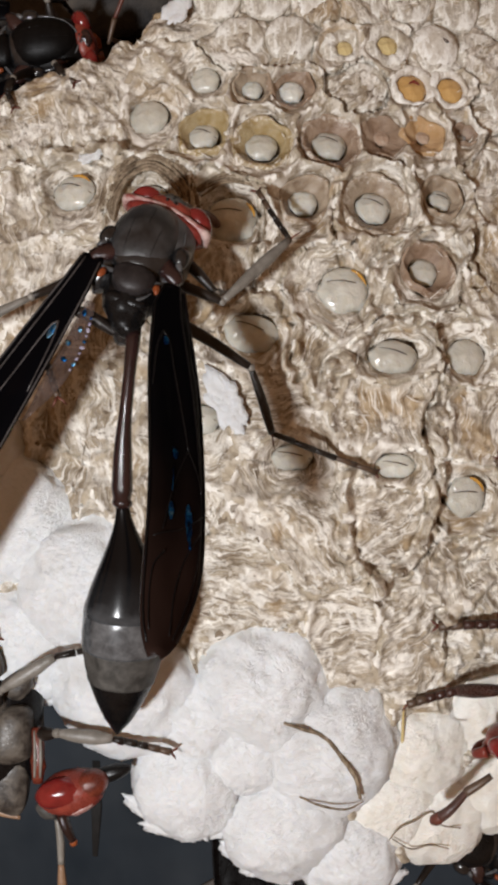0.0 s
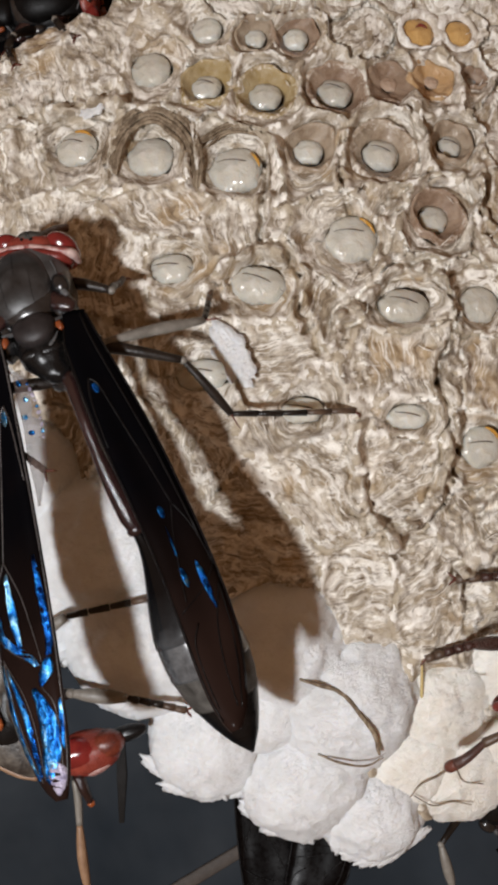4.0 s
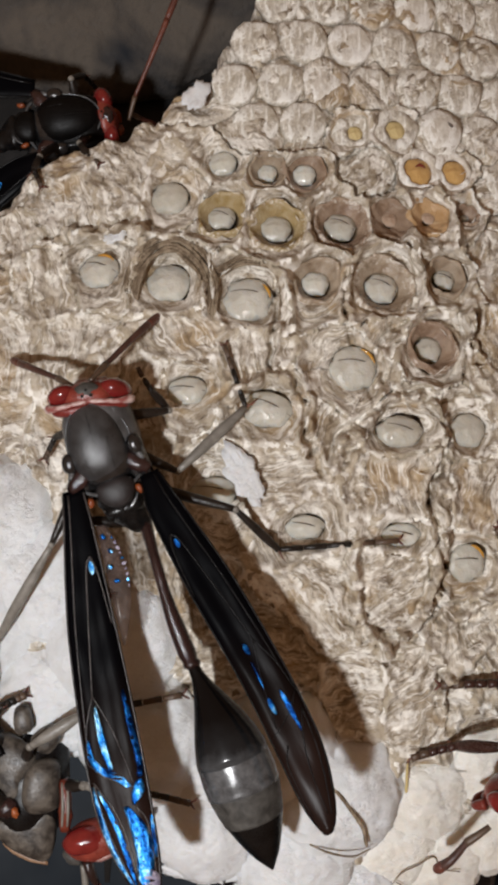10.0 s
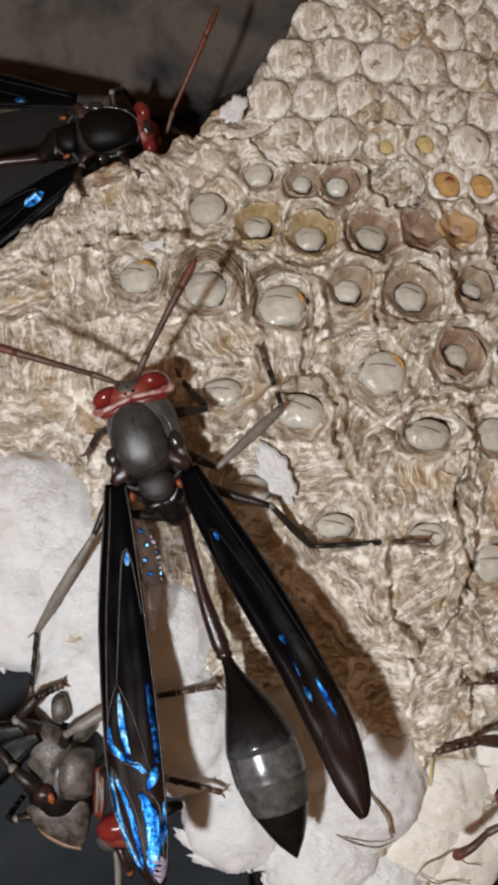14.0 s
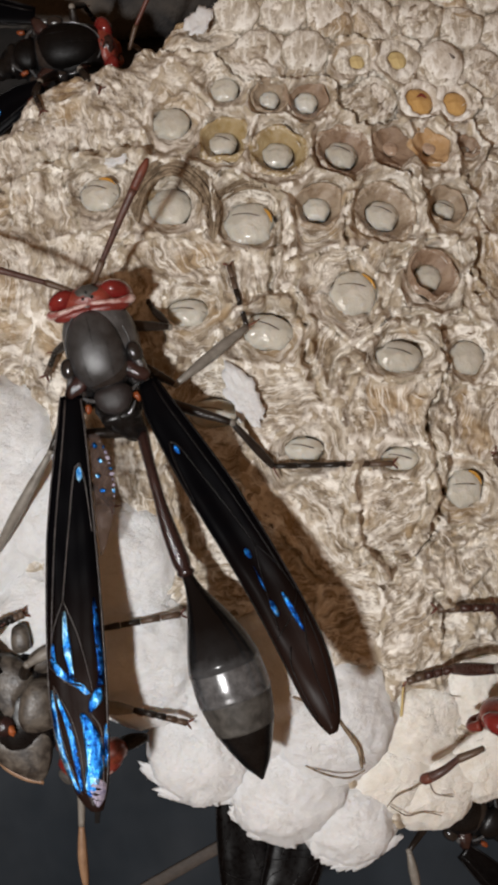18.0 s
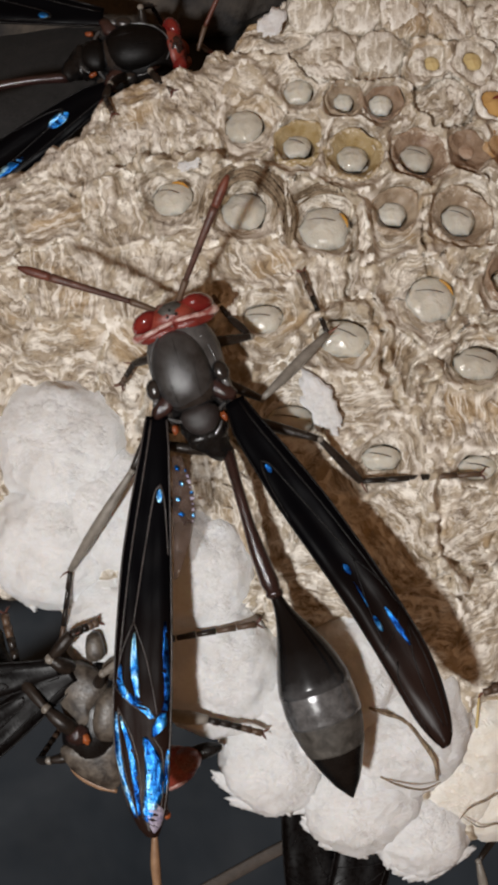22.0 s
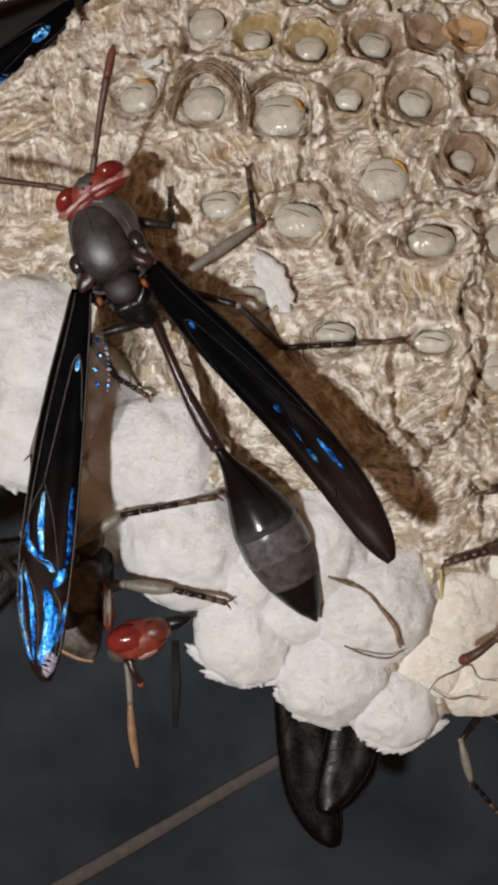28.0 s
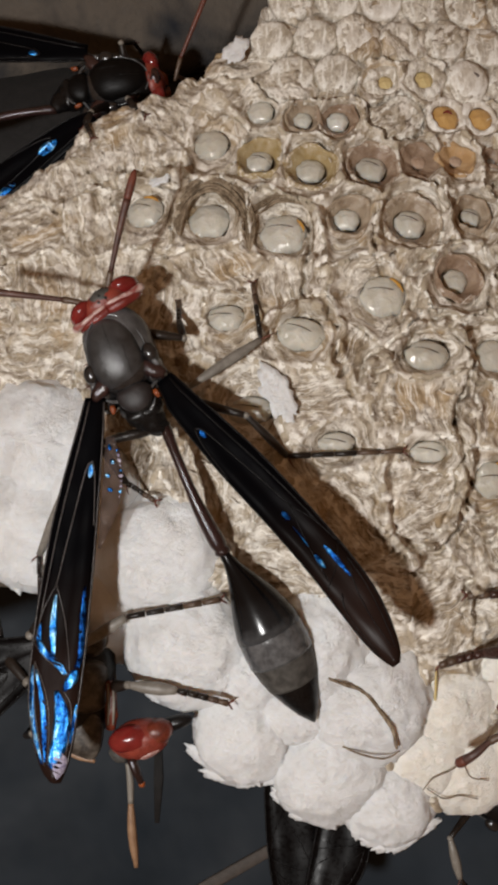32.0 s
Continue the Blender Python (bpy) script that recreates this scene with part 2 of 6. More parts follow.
def bloom_shell():
    """The first abdomen plate: glossy black that turns to a grey bloom towards its rear."""
    m, nt, b = shader("shell_black_bloom")
    sep = nt.nodes.new("ShaderNodeSeparateXYZ")
    nt.links.new(coords(nt), sep.inputs[0])
    span = nt.nodes.new("ShaderNodeMapRange")
    span.inputs["From Min"].default_value, span.inputs["From Max"].default_value = -9.8, -13.4
    nt.links.new(sep.outputs["Y"], span.inputs["Value"])
    blot = noise_node(nt, coords(nt), 1.6, 4, 0.6)
    grade = added(nt, span.outputs[0], blot, 0.35)
    nt.links.new(ramp(nt, grade, [(0.3, (0.0025, 0.0025, 0.003)), (0.75, (0.012, 0.0125, 0.0135)), (1.15, (0.06, 0.062, 0.065))]), b.inputs["Base Color"])
    b.inputs["Roughness"].default_value, b.inputs["Specular IOR Level"].default_value = 0.19, 0.32
    bump(nt, b, noise_node(nt, coords(nt), 9, 3), 0.2, 0.01)
    return m


BLOOM = bloom_shell()
SLATE_SHELL = chitin("shell_slate", (0.005, 0.005, 0.0055), (0.026, 0.0245, 0.0245), 0.2, 1.6, 16, 0.014, spec=0.8)
MAROON = chitin("shell_maroon", (0.012, 0.006, 0.006), (0.035, 0.015, 0.014), 0.2, spec=0.7)
EYE = chitin("eye_red", (0.13, 0.010, 0.010), (0.25, 0.024, 0.02), 0.2, 0.8, 30, 0.006, coat=0.5)
BAND = chitin("cheek_pale", (0.26, 0.07, 0.06), (0.6, 0.44, 0.4), 0.35, 1.6, lo=0.4, hi=0.6)
TEMPLE = chitin("temple_red", (0.11, 0.012, 0.010), (0.22, 0.03, 0.022), 0.3)
PRONOTUM = chitin("shell_pale_grey", (0.03, 0.032, 0.034), (0.11, 0.112, 0.115), 0.32, 0.9, 18, 0.03, spec=0.8)
SCUTE = chitin("shell_maroon_grey", (0.008, 0.0065, 0.007), (0.032, 0.027, 0.027), 0.46, 1.2, 16, 0.03, spec=0.4)
NECK_RED = chitin("neck_red", (0.07, 0.012, 0.008), (0.2, 0.04, 0.02), 0.3, 1.5, spec=0.6)
PLATE_GREY = chitin("shell_brown_grey", (0.028, 0.022, 0.018), (0.115, 0.098, 0.08), 0.42, 1.5, 7, 0.03, spec=0.4, lo=0.36, hi=0.62)
FACE = chitin("face_red_brown", (0.13, 0.022, 0.016), (0.28, 0.05, 0.032), 0.3)
RUST = chitin("rust_orange", (0.2, 0.045, 0.012), (0.38, 0.1, 0.025), 0.35)
LEG = chitin("leg_dark", (0.008, 0.006, 0.005), (0.026, 0.019, 0.015), 0.32, spec=0.35)
LEG_PALE = chitin("leg_pale_grey", (0.14, 0.125, 0.105), (0.27, 0.25, 0.22), 0.35)
LEG_RED = chitin("leg_red_brown", (0.022, 0.009, 0.007), (0.06, 0.024, 0.017), 0.28, spec=0.5)
LEG_BROWN = chitin("leg_brown", (0.05, 0.03, 0.02), (0.13, 0.08, 0.05), 0.4)
HORN = chitin("antenna_brown", (0.045, 0.02, 0.016), (0.12, 0.052, 0.036), 0.45)
HORN_RED = chitin("antenna_red", (0.08, 0.026, 0.018), (0.18, 0.052, 0.03), 0.45)
HORN_TAN = chitin("antenna_tan", (0.2, 0.11, 0.06), (0.36, 0.22, 0.13), 0.45)
def smoky_wing():
    """Wing membrane: blue-black, browner and thinner towards its tip."""
    m, nt, b = shader("wing_smoky")
    sep = nt.nodes.new("ShaderNodeSeparateXYZ")
    nt.links.new(coords(nt), sep.inputs[0])
    span = nt.nodes.new("ShaderNodeMapRange")
    span.inputs["From Min"].default_value, span.inputs["From Max"].default_value = -8.5, -17.5
    nt.links.new(sep.outputs["Y"], span.inputs["Value"])
    blot = noise_node(nt, coords(nt), 0.5, 3, 0.6)
    grade = added(nt, span.outputs[0], blot, 0.3)
    nt.links.new(ramp(nt, grade, [(0.15, (0.0012, 0.0013, 0.002)), (0.6, (0.006, 0.0035, 0.003)), (1.1, (0.017, 0.009, 0.007))]), b.inputs["Base Color"])
    b.inputs["Roughness"].default_value, b.inputs["Specular IOR Level"].default_value = 0.28, 0.045
    bump(nt, b, noise_node(nt, coords(nt, (3000, 500, 1000)), 1.0, 3), 0.5, 0.02)
    return m


WING = smoky_wing()
def clear_membrane():
    """Hind wing: thin, brownish, see-through."""
    m, nt, b = shader("wing_clear")
    blot = noise_node(nt, coords(nt), 1.2, 3, 0.6)
    nt.links.new(ramp(nt, blot, [(0.3, (0.05, 0.035, 0.03)), (0.7, (0.16, 0.12, 0.11))]), b.inputs["Base Color"])
    b.inputs["Alpha"].default_value, b.inputs["Roughness"].default_value = 0.32, 0.2
    bump(nt, b, blot, 0.6, 0.06)
    return m


CLEAR = clear_membrane()
WING_BLACK = chitin("wing_black", (0.001, 0.001, 0.0013), (0.004, 0.003, 0.003), 0.3, 0.6, 3, 0.01, spec=0.1)
DEEP = chitin("shell_deep_black", (0.0015, 0.0014, 0.0014), (0.006, 0.005, 0.0048), 0.4, depth=0.02, spec=0.12)
VEIN = chitin("wing_vein", (0.002, 0.002, 0.0025), (0.008, 0.007, 0.007), 0.35, spec=0.2)
VEIN_PALE = chitin("wing_vein_pale", (0.02, 0.018, 0.018), (0.09, 0.08, 0.078), 0.3, spec=0.6)
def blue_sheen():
    """Wing sheen put into the colour: black through deep blue to pale cyan, streaked along the wing."""
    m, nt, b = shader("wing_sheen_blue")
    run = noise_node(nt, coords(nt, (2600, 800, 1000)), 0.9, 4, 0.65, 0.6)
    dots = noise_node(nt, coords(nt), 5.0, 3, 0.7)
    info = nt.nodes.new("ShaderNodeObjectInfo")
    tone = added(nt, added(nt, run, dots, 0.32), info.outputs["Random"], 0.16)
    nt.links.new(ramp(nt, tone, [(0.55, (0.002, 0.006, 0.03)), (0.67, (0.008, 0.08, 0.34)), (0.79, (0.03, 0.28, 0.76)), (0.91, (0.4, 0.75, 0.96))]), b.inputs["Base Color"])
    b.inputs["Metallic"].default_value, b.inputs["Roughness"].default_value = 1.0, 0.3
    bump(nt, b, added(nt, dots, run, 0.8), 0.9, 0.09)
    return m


SHEEN = blue_sheen()
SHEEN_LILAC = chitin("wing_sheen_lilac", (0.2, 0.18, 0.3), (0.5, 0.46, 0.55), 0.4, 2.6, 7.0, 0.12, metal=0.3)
SLAB = chitin("dark_slab", (0.0115, 0.0165, 0.0225), (0.03, 0.038, 0.0475), 0.7, 0.08, 0.12, 0.02, spec=0.15)
STONE = chitin("mottled_stone", (0.013, 0.0165, 0.0225), (0.105, 0.088, 0.072), 0.8, 0.11, 0.9, 0.5, spec=0.15, lo=0.42, hi=0.62)
DULL_BLACK = chitin("dull_black", (0.004, 0.004, 0.004), (0.012, 0.011, 0.011), 0.9)


# ---- mesh helpers (millimetres) ----
def finish(name, bm, material, parent=None, label="", place=None):
    bmesh.ops.recalc_face_normals(bm, faces=bm.faces)
    bm.transform(Matrix.Scale(MM, 4))
    me = bpy.data.meshes.new(name)
    bm.to_mesh(me)
    bm.free()
    me.shade_smooth()
    me.materials.append(material)
    ob = new(name, me)
    ob.parent = parent
    if place is not None:
        ob.matrix_basis = place
    if label:
        tagged(ob, label)
    return ob


def part(name, bm, material, parent, label="", place=None):
    return finish(name, bm, material, parent, label, place)


def share(name, mesh, parent, place, label=""):
    ob = new(name, mesh)
    ob.parent, ob.matrix_basis = parent, place
    if label:
        tagged(ob, label)
    return ob


def loops(bm, rings, close_ends=True):
    """Skin a list of rings (each a list of points) into a closed hull."""
    vs = [[bm.verts.new(p) for p in ring] for ring in rings]
    n = len(vs[0])
    for a, b in zip(vs, vs[1:]):
        for i in range(n):
            bm.faces.new((a[i], a[(i + 1) % n], b[(i + 1) % n], b[i]))
    if close_ends:
        bm.faces.new(vs[0][::-1])
        bm.faces.new(vs[-1])
    return vs


def smooth_line(pts, steps=4):
    """Catmull-Rom through the points."""
    p = [Vector(q) for q in pts]
    if len(p) < 3:
        return [p[0].lerp(p[-1], i / steps) for i in range(steps + 1)]
    p = [2 * p[0] - p[1]] + p + [2 * p[-1] - p[-2]]
    out = []
    for a, b, c, d in zip(p, p[1:], p[2:], p[3:]):
        for i in range(steps):
            t = i / steps
            out.append(0.5 * (2 * b + (c - a) * t + (2 * a - 5 * b + 4 * c - d) * t * t + (3 * b - a - 3 * c + d) * t ** 3))
    out.append(p[-2])
    return out


def tube(bm, pts, radii, seg=10, flat=1.0, wobble=0.0):
    """A tapered tube along the points; radii are spread evenly along it."""
    pts = [Vector(q) for q in pts]
    n = len(pts)
    rings, side = [], None
    for i, p in enumerate(pts):
        d = (pts[min(i + 1, n - 1)] - pts[max(i - 1, 0)]).normalized()
        if side is None:
            side = d.cross(Vector((0, 0, 1)))
            if side.length < 0.1:
                side = Vector((1, 0, 0))
        side = (side - d * side.dot(d)).normalized()
        up = side.cross(d)
        u = i / (n - 1) * (len(radii) - 1)
        k = min(int(u), len(radii) - 2)
        r = radii[k] + (radii[k + 1] - radii[k]) * (u - k)
        ring = []
        for j in range(seg):
            a = 2 * math.pi * j / seg
            w = 1 + wobble * noise.noise(p * 2.3 + Vector((j * 0.7, 0, 3)))
            ring.append(p + (side * math.cos(a) + up * (math.sin(a) * flat)) * (r * w))
        rings.append(ring)
    loops(bm, rings)


def blob(bm, centre, radii, turn=(0, 0, 0), seg=18, rows=10, lump=0.0, freq=1.0):
    """An ellipsoid with uneven skin."""
    e = Euler([radians(a) for a in turn]).to_matrix()
    c, r = Vector(centre), Vector(radii)
    rings = []
    for i in range(1, rows):
        th = math.pi * i / rows
        ring = []
        for j in range(seg):
            a = 2 * math.pi * j / seg
            d = Vector((math.sin(th) * math.cos(a), math.sin(th) * math.sin(a), math.cos(th)))
            k = 1 + lump * noise.noise(d * freq * 2 + c)
            ring.append(c + e @ Vector((d.x * r.x, d.y * r.y, d.z * r.z)) * k)
        rings.append(ring)
    vs = loops(bm, rings, False)
    top, low = bm.verts.new(c + e @ Vector((0, 0, r.z))), bm.verts.new(c - e @ Vector((0, 0, r.z)))
    for j in range(seg):
        bm.faces.new((top, vs[0][j], vs[0][(j + 1) % seg]))
        bm.faces.new((low, vs[-1][(j + 1) % seg], vs[-1][j]))


def spindle(bm, pts, radii, seg=20, squash=1.0):
    tube(bm, pts, radii, seg, squash)


# ---- the nest's shape ----
def height(x, y):
    """The gently domed face of the comb."""
    cx, cy = min(max(x, -9), 10) / 10, min(max(y, -17), 17) / 10
    z = 4.1 - 0.45 * cx - 0.93 * cy - 1.51 * cx * cx - 1.2 * cy * cy
    z += -0.32 * max(x - 10, 0) + 0.2 * min(x + 9, 0) - 0.25 * max(y - 17, 0) + 0.3 * min(y + 17, 0)
    return z


def height_np(x, y):
    cx, cy = np.clip(x, -9, 10) / 10, np.clip(y, -17, 17) / 10
    z = 4.1 - 0.45 * cx - 0.93 * cy - 1.51 * cx * cx - 1.2 * cy * cy
    return z - 0.32 * np.maximum(x - 10, 0) + 0.2 * np.minimum(x + 9, 0) - 0.25 * np.maximum(y - 17, 0) + 0.3 * np.minimum(y + 17, 0)


def slope_turn(x, y):
    """The turn that lays a flat piece on the comb's face."""
    e = 0.3
    n = Vector((height(x - e, y) - height(x + e, y), height(x, y - e) - height(x, y + e), 2 * e)).normalized()
    return Vector((0, 0, 1)).rotation_difference(n).to_matrix().to_4x4()


def seat(x, y, dz=0.0, rz=0.0):
    return at(x, y, height(x, y) + dz) @ slope_turn(x, y) @ pose(0, 0, 0, 0, 0, rz)


def hash_np(i, j, s):
    v = np.sin(i * 127.1 + j * 311.7 + s * 74.7) * 43758.5453
    return v - np.floor(v)


def value_noise(x, y, s=0):
    i, j = np.floor(x), np.floor(y)
    u, v = x - i, y - j
    u, v = u * u * (3 - 2 * u), v * v * (3 - 2 * v)
    a, b = hash_np(i, j, s), hash_np(i + 1, j, s)
    c, d = hash_np(i, j + 1, s), hash_np(i + 1, j + 1, s)
    return a + (b - a) * u + (c - a) * v + (a - b - c + d) * u * v - 0.5


def fbm(x, y, s=0, octaves=4):
    total = 0
    for k in range(octaves):
        x, y = 0.79 * x + 0.61 * y + 3.7, 0.79 * y - 0.61 * x + 1.3
        total = total + value_noise(x * 2.03 ** k, y * 2.03 ** k, s + k) / 1.9 ** k
    return total


def step(a, b, v):
    t = np.clip((v - a) / (b - a), 0, 1)
    return t * t * (3 - 2 * t)


# open cells: x, y, radius of the grub, outer radius of the rim
PALE_CELLS = [
    (-1.99, 16.19, 0.89, 1.44), (-5.00, 17.42, 0.97, 1.45), (-8.87, 13.15, 1.01, 1.58), (3.21, 12.19, 0.87, 1.37),
    (10.61, 12.57, 0.77, 1.16), (9.45, 8.47, 0.85, 1.38), (-3.87, 6.14, 1.05, 1.35), (11.44, 3.90, 0.93, 1.24),
    (7.54, -1.64, 1.0, 1.25), (0.61, 18.88, 0.71, 1.05), (-1.95, 19.45, 0.71, 1.1), (2.37, -1.08, 0.95, 1.19),
]
SLIT_CELLS = [
    (5.20, 7.37, 1.2, 1.55), (0.50, 5.16, 1.24, 1.58), (7.62, 3.89, 1.15, 1.5), (-2.38, 0.85, 1.15, 1.4),
    (-0.47, 11.23, 1.22, 1.58), (11.20, -3.21, 0.98, 1.29),
]
BROWN_CELLS = [
    (4.73, 15.63, 0.92, 1.66), (1.10, 15.50, 0.88, 1.56), (6.93, 12.00, 0.97, 1.7), (2.75, 18.80, 0.8, 1.22),
]
AMBER_CELLS = [(7.52, 15.98, 0.95, 1.36), (9.84, 16.21, 0.82, 1.2), (12.16, 16.48, 0.36, 0.7)]
DARK_CELLS = [(-4.90, 12.26, 1.08, 1.62)]
PUPA_CELLS = [(9.32, 19.03, 0.9, 1.34), (11.57, 19.14, 0.78, 1.2), (8.08, 21.57, 0.6, 1.32), (5.66, 21.22, 0.48, 1.2), (15.53, 15.87, 0.54, 1.08)]
OPEN_CELLS = PALE_CELLS + SLIT_CELLS + BROWN_CELLS + AMBER_CELLS + DARK_CELLS
# cells closed in part by a film: its material, and the share of the grub's width left open
FILM_AT = {
    (4.73, 15.63): (FILM_BROWN, 1.08), (1.10, 15.50): (FILM_OLIVE, 1.08), (6.93, 12.00): (FILM_GREY, 1.12), (2.75, 18.80): (FILM_BROWN, 0.9),
    (7.52, 15.98): (FILM_BROWN, 0.5), (9.84, 16.21): (FILM_AMBER, 0.5), (12.16, 16.48): (FILM_BROWN, 0.8), (3.21, 12.19): (FILM_GREY, 1.1),
    (9.45, 8.47): (FILM_BROWN, 1.15), (-1.99, 16.19): (FILM_OLIVE, 1.05), (0.61, 18.88): (FILM_GREY, 0.85), (10.61, 12.57): (FILM_GREY, 0.9),
}
# capped cells: a bent hexagonal lattice towards the upper edge
CAPS = []
for row in range(-1, 12):
    for col in range(-9, 10):
        cx = 8.05 + 2.72 * col + 1.42 * row
        cy = 21.6 - 0.08 * col + 2.62 * row - 0.02 * col * col
        edge = 23.6 + max(-3.4 - cx, cx + 3.4) * 1.62
        if cx > 26 or cy > 47 or cy > edge - 0.9 or cx < -2.6:
            continue
        if any(math.hypot(cx - px, cy - py) < 2.1 for px, py, *_ in OPEN_CELLS + PUPA_CELLS):
            continue
        CAPS.append((cx + random.uniform(-0.12, 0.12), cy + random.uniform(-0.12, 0.12), 1.47 * random.uniform(0.96, 1.04)))
COCOONS = [
    (-7.93, -7.2, 3.8), (-6.3, -12.3, 4.0), (-3.2, -17.6, 3.2), (1.4, -19.9, 3.3), (3.9, -15.9, 3.7), (0.7, -12.6, 3.5),
    (5.2, -22.2, 2.6), (-14.66, -0.81, 4.0), (-15.2, -5.6, 3.8), (-11.7, -4.0, 3.4), (-11.6, -10.6, 3.2), (-2.6, -14.2, 2.6), (-0.4, -16.0, 2.5),
]
CREAM_COCOONS = [(8.9, -16.4, 2.6), (9.9, -20.4, 2.7), (7.4, -19.5, 2.4), (13.0, -18.8, 2.8), (12.4, -14.8, 2.5)]
OUTLINE = [
    (-22, 13), (-15.1, 17.2), (-13.1, 19.5), (-10, 21.1), (-6.3, 21.9), (-4.9, 23.6), (-3.4, 23.5), (-1.6, 26.7), (0.1, 29.2), (1.8, 32),
    (7, 40), (11, 48), (32, 48), (32, 20), (26, -10), (19, -21), (11, -21.6), (7, -23.2), (5.4, -24.2), (3.2, -22.2), (0.6, -22.2), (-0.9, -20.8),
    (-1.5, -19.6), (-3.1, -20.0), (-4.8, -19.0), (-6.2, -16.2), (-9, -14.9), (-10, -12), (-13, -10), (-19, -8.6), (-22, 0),
]


# ---- setting: the dark slab far below, the stone and the black ledge ----
def slab_sheet(name, x0, x1, y0, y1, z, material, n=24, lump=0.0, thick=6.0):
    bm = bmesh.new()
    grid = [[bm.verts.new((x0 + (x1 - x0) * i / n, y0 + (y1 - y0) * j / n,
                           z + lump * noise.noise(Vector((x0 + (x1 - x0) * i / n, y0 + (y1 - y0) * j / n, z)) * 0.09)))
             for i in range(n + 1)] for j in range(n + 1)]
    for j in range(n):
        for i in range(n):
            bm.faces.new((grid[j][i], grid[j][i + 1], grid[j + 1][i + 1], grid[j + 1][i]))
    rim = [e for e in bm.edges if e.is_boundary]
    made = bmesh.ops.extrude_edge_only(bm, edges=rim)["geom"]
    for v in made:
        if isinstance(v, bmesh.types.BMVert):
            v.co.z = z - thick
    return finish(name, bm, material)


ground = tagged(slab_sheet("ground", -900, 900, -900, 900, -26, SLAB, 8), "dark blue-grey slab far below the nest", "slab", kind="structure")
seam = bmesh.new()
tube(seam, smooth_line([(-40, -53, -25.95), (-22, -43.5, -25.9), (-4, -33, -25.9), (8, -27, -25.95)], 4), [0.5, 0.65, 0.55, 0.35], 8, 0.2, 0.3)
part("seam", seam, chitin("slab_seam", (0.05, 0.042, 0.036), (0.085, 0.07, 0.06), 0.7), ground, "thin brown joint across the slab")
# a dark shadow line on the slab, put in as a flat black strip
seam = bmesh.new()
tube(seam, [(-12.3, -23.5, -25.96), (-12.4, -27, -25.96), (-12.5, -30.6, -25.96)], [0.3, 0.42, 0.2], 8, 0.06, 0.3)
part("seam", seam, DULL_BLACK, ground, "short shadow line laid on the slab as a black strip")
stone = bmesh.new()
blob(stone, (-15, 44, -22), (30, 16.5, 9), (0, 0, 3), 48, 24, 0.16, 1.7)
tagged(finish("stone", stone, STONE), "mottled grey and brown stone behind the nest", "stone", kind="structure")
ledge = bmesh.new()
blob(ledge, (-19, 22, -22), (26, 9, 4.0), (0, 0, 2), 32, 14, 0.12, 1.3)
tagged(finish("ledge", ledge, DULL_BLACK), "dull black ledge between the stone and the nest", "ledge", kind="structure")


# ---- the paper nest ----
CRACKS = [
    [(1.1, 12.6), (1.1, 11.5), (0.9, 9.5), (0.8, 7.2)], [(2.0, 6.8), (2.5, 5.8), (2.5, 4.2), (2.8, 2.7), (3.4, 1.4)],
    [(8.9, 5.4), (9.7, 4.0), (10.1, 2.8), (9.6, 1.6), (9.4, 0.0), (9.6, -1.8), (10.1, -3.3), (9.7, -4.3), (8.9, -5.6)],
    [(5.0, 14.0), (4.8, 12.3), (4.9, 10.6), (5.0, 9.0)], [(10.2, -9.9), (10.1, -12.5)], [(8.6, 14.4), (8.6, 12.0), (8.3, 10.6)],
    [(5.0, -5.6), (5.8, -7.1), (6.5, -8.4)], [(-3.0, 13.4), (-2.5, 11.6), (-2.6, 9.6)], [(12.4, 10.4), (11.9, 8.6), (12.6, 6.8)],
]
# standing folds of paper
FOLDS = [
    [(4.0, 1.7), (4.6, 3.0), (5.9, 4.6), (7.0, 5.5), (8.5, 5.6), (9.6, 4.8)], [(5.0, -1.9), (4.7, -4.5), (5.1, -5.8), (6.0, -7.1), (6.7, -8.4)],
    [(10.0, -1.7), (9.8, -3.6), (8.6, -5.5), (7.6, -7.1), (6.7, -8.4)], [(12.2, -7.6), (10.1, -9.7), (9.9, -11.3)], [(13.0, -4.7), (10.8, -6.0), (9.8, -6.9)],
    [(-9.9, 15.2), (-7.9, 15.8), (-6.6, 15.2), (-5.6, 14.1)], [(-12.3, 11.8), (-12.2, 14.6), (-10.6, 15.6), (-8.5, 15.1)], [(-1.7, 6.0), (-0.2, 6.8), (1.6, 6.8)],
    [(12.1, 12.0), (11.6, 9.9), (12.2, 8.0)], [(6.5, 5.5), (6.3, 7.1), (7.3, 9.1), (9.6, 10.2), (11.1, 9.9)],
]
# closed or empty cells between the open ones
SHUT_CELLS = [
    (7.7, 0.9, 1.7), (7.0, -4.0, 1.6), (3.4, 3.4, 0.9), (3.2, -4.6, 1.7), (11.4, -7.6, 1.8), (8.4, -10.4, 1.9), (-12.0, 12.0, 1.8), (-13.9, 15.0, 1.5),
    (-8.3, 18.4, 1.7), (-11.0, 17.4, 1.6), (-14.6, 8.4, 1.8), (-0.4, 7.9, 1.2), (6.9, 9.4, 0.8), (-4.6, 9.2, 1.2), (-10.6, 8.6, 1.7), (12.6, 0.4, 1.6), (5.2, -10.4, 1.4),
]


def squash(x, y):
    """The mouths of the lower cells are narrow ovals."""
    return 0.94 if y > 6.8 or x > 11.1 else 0.7 if y > 2 else 0.6


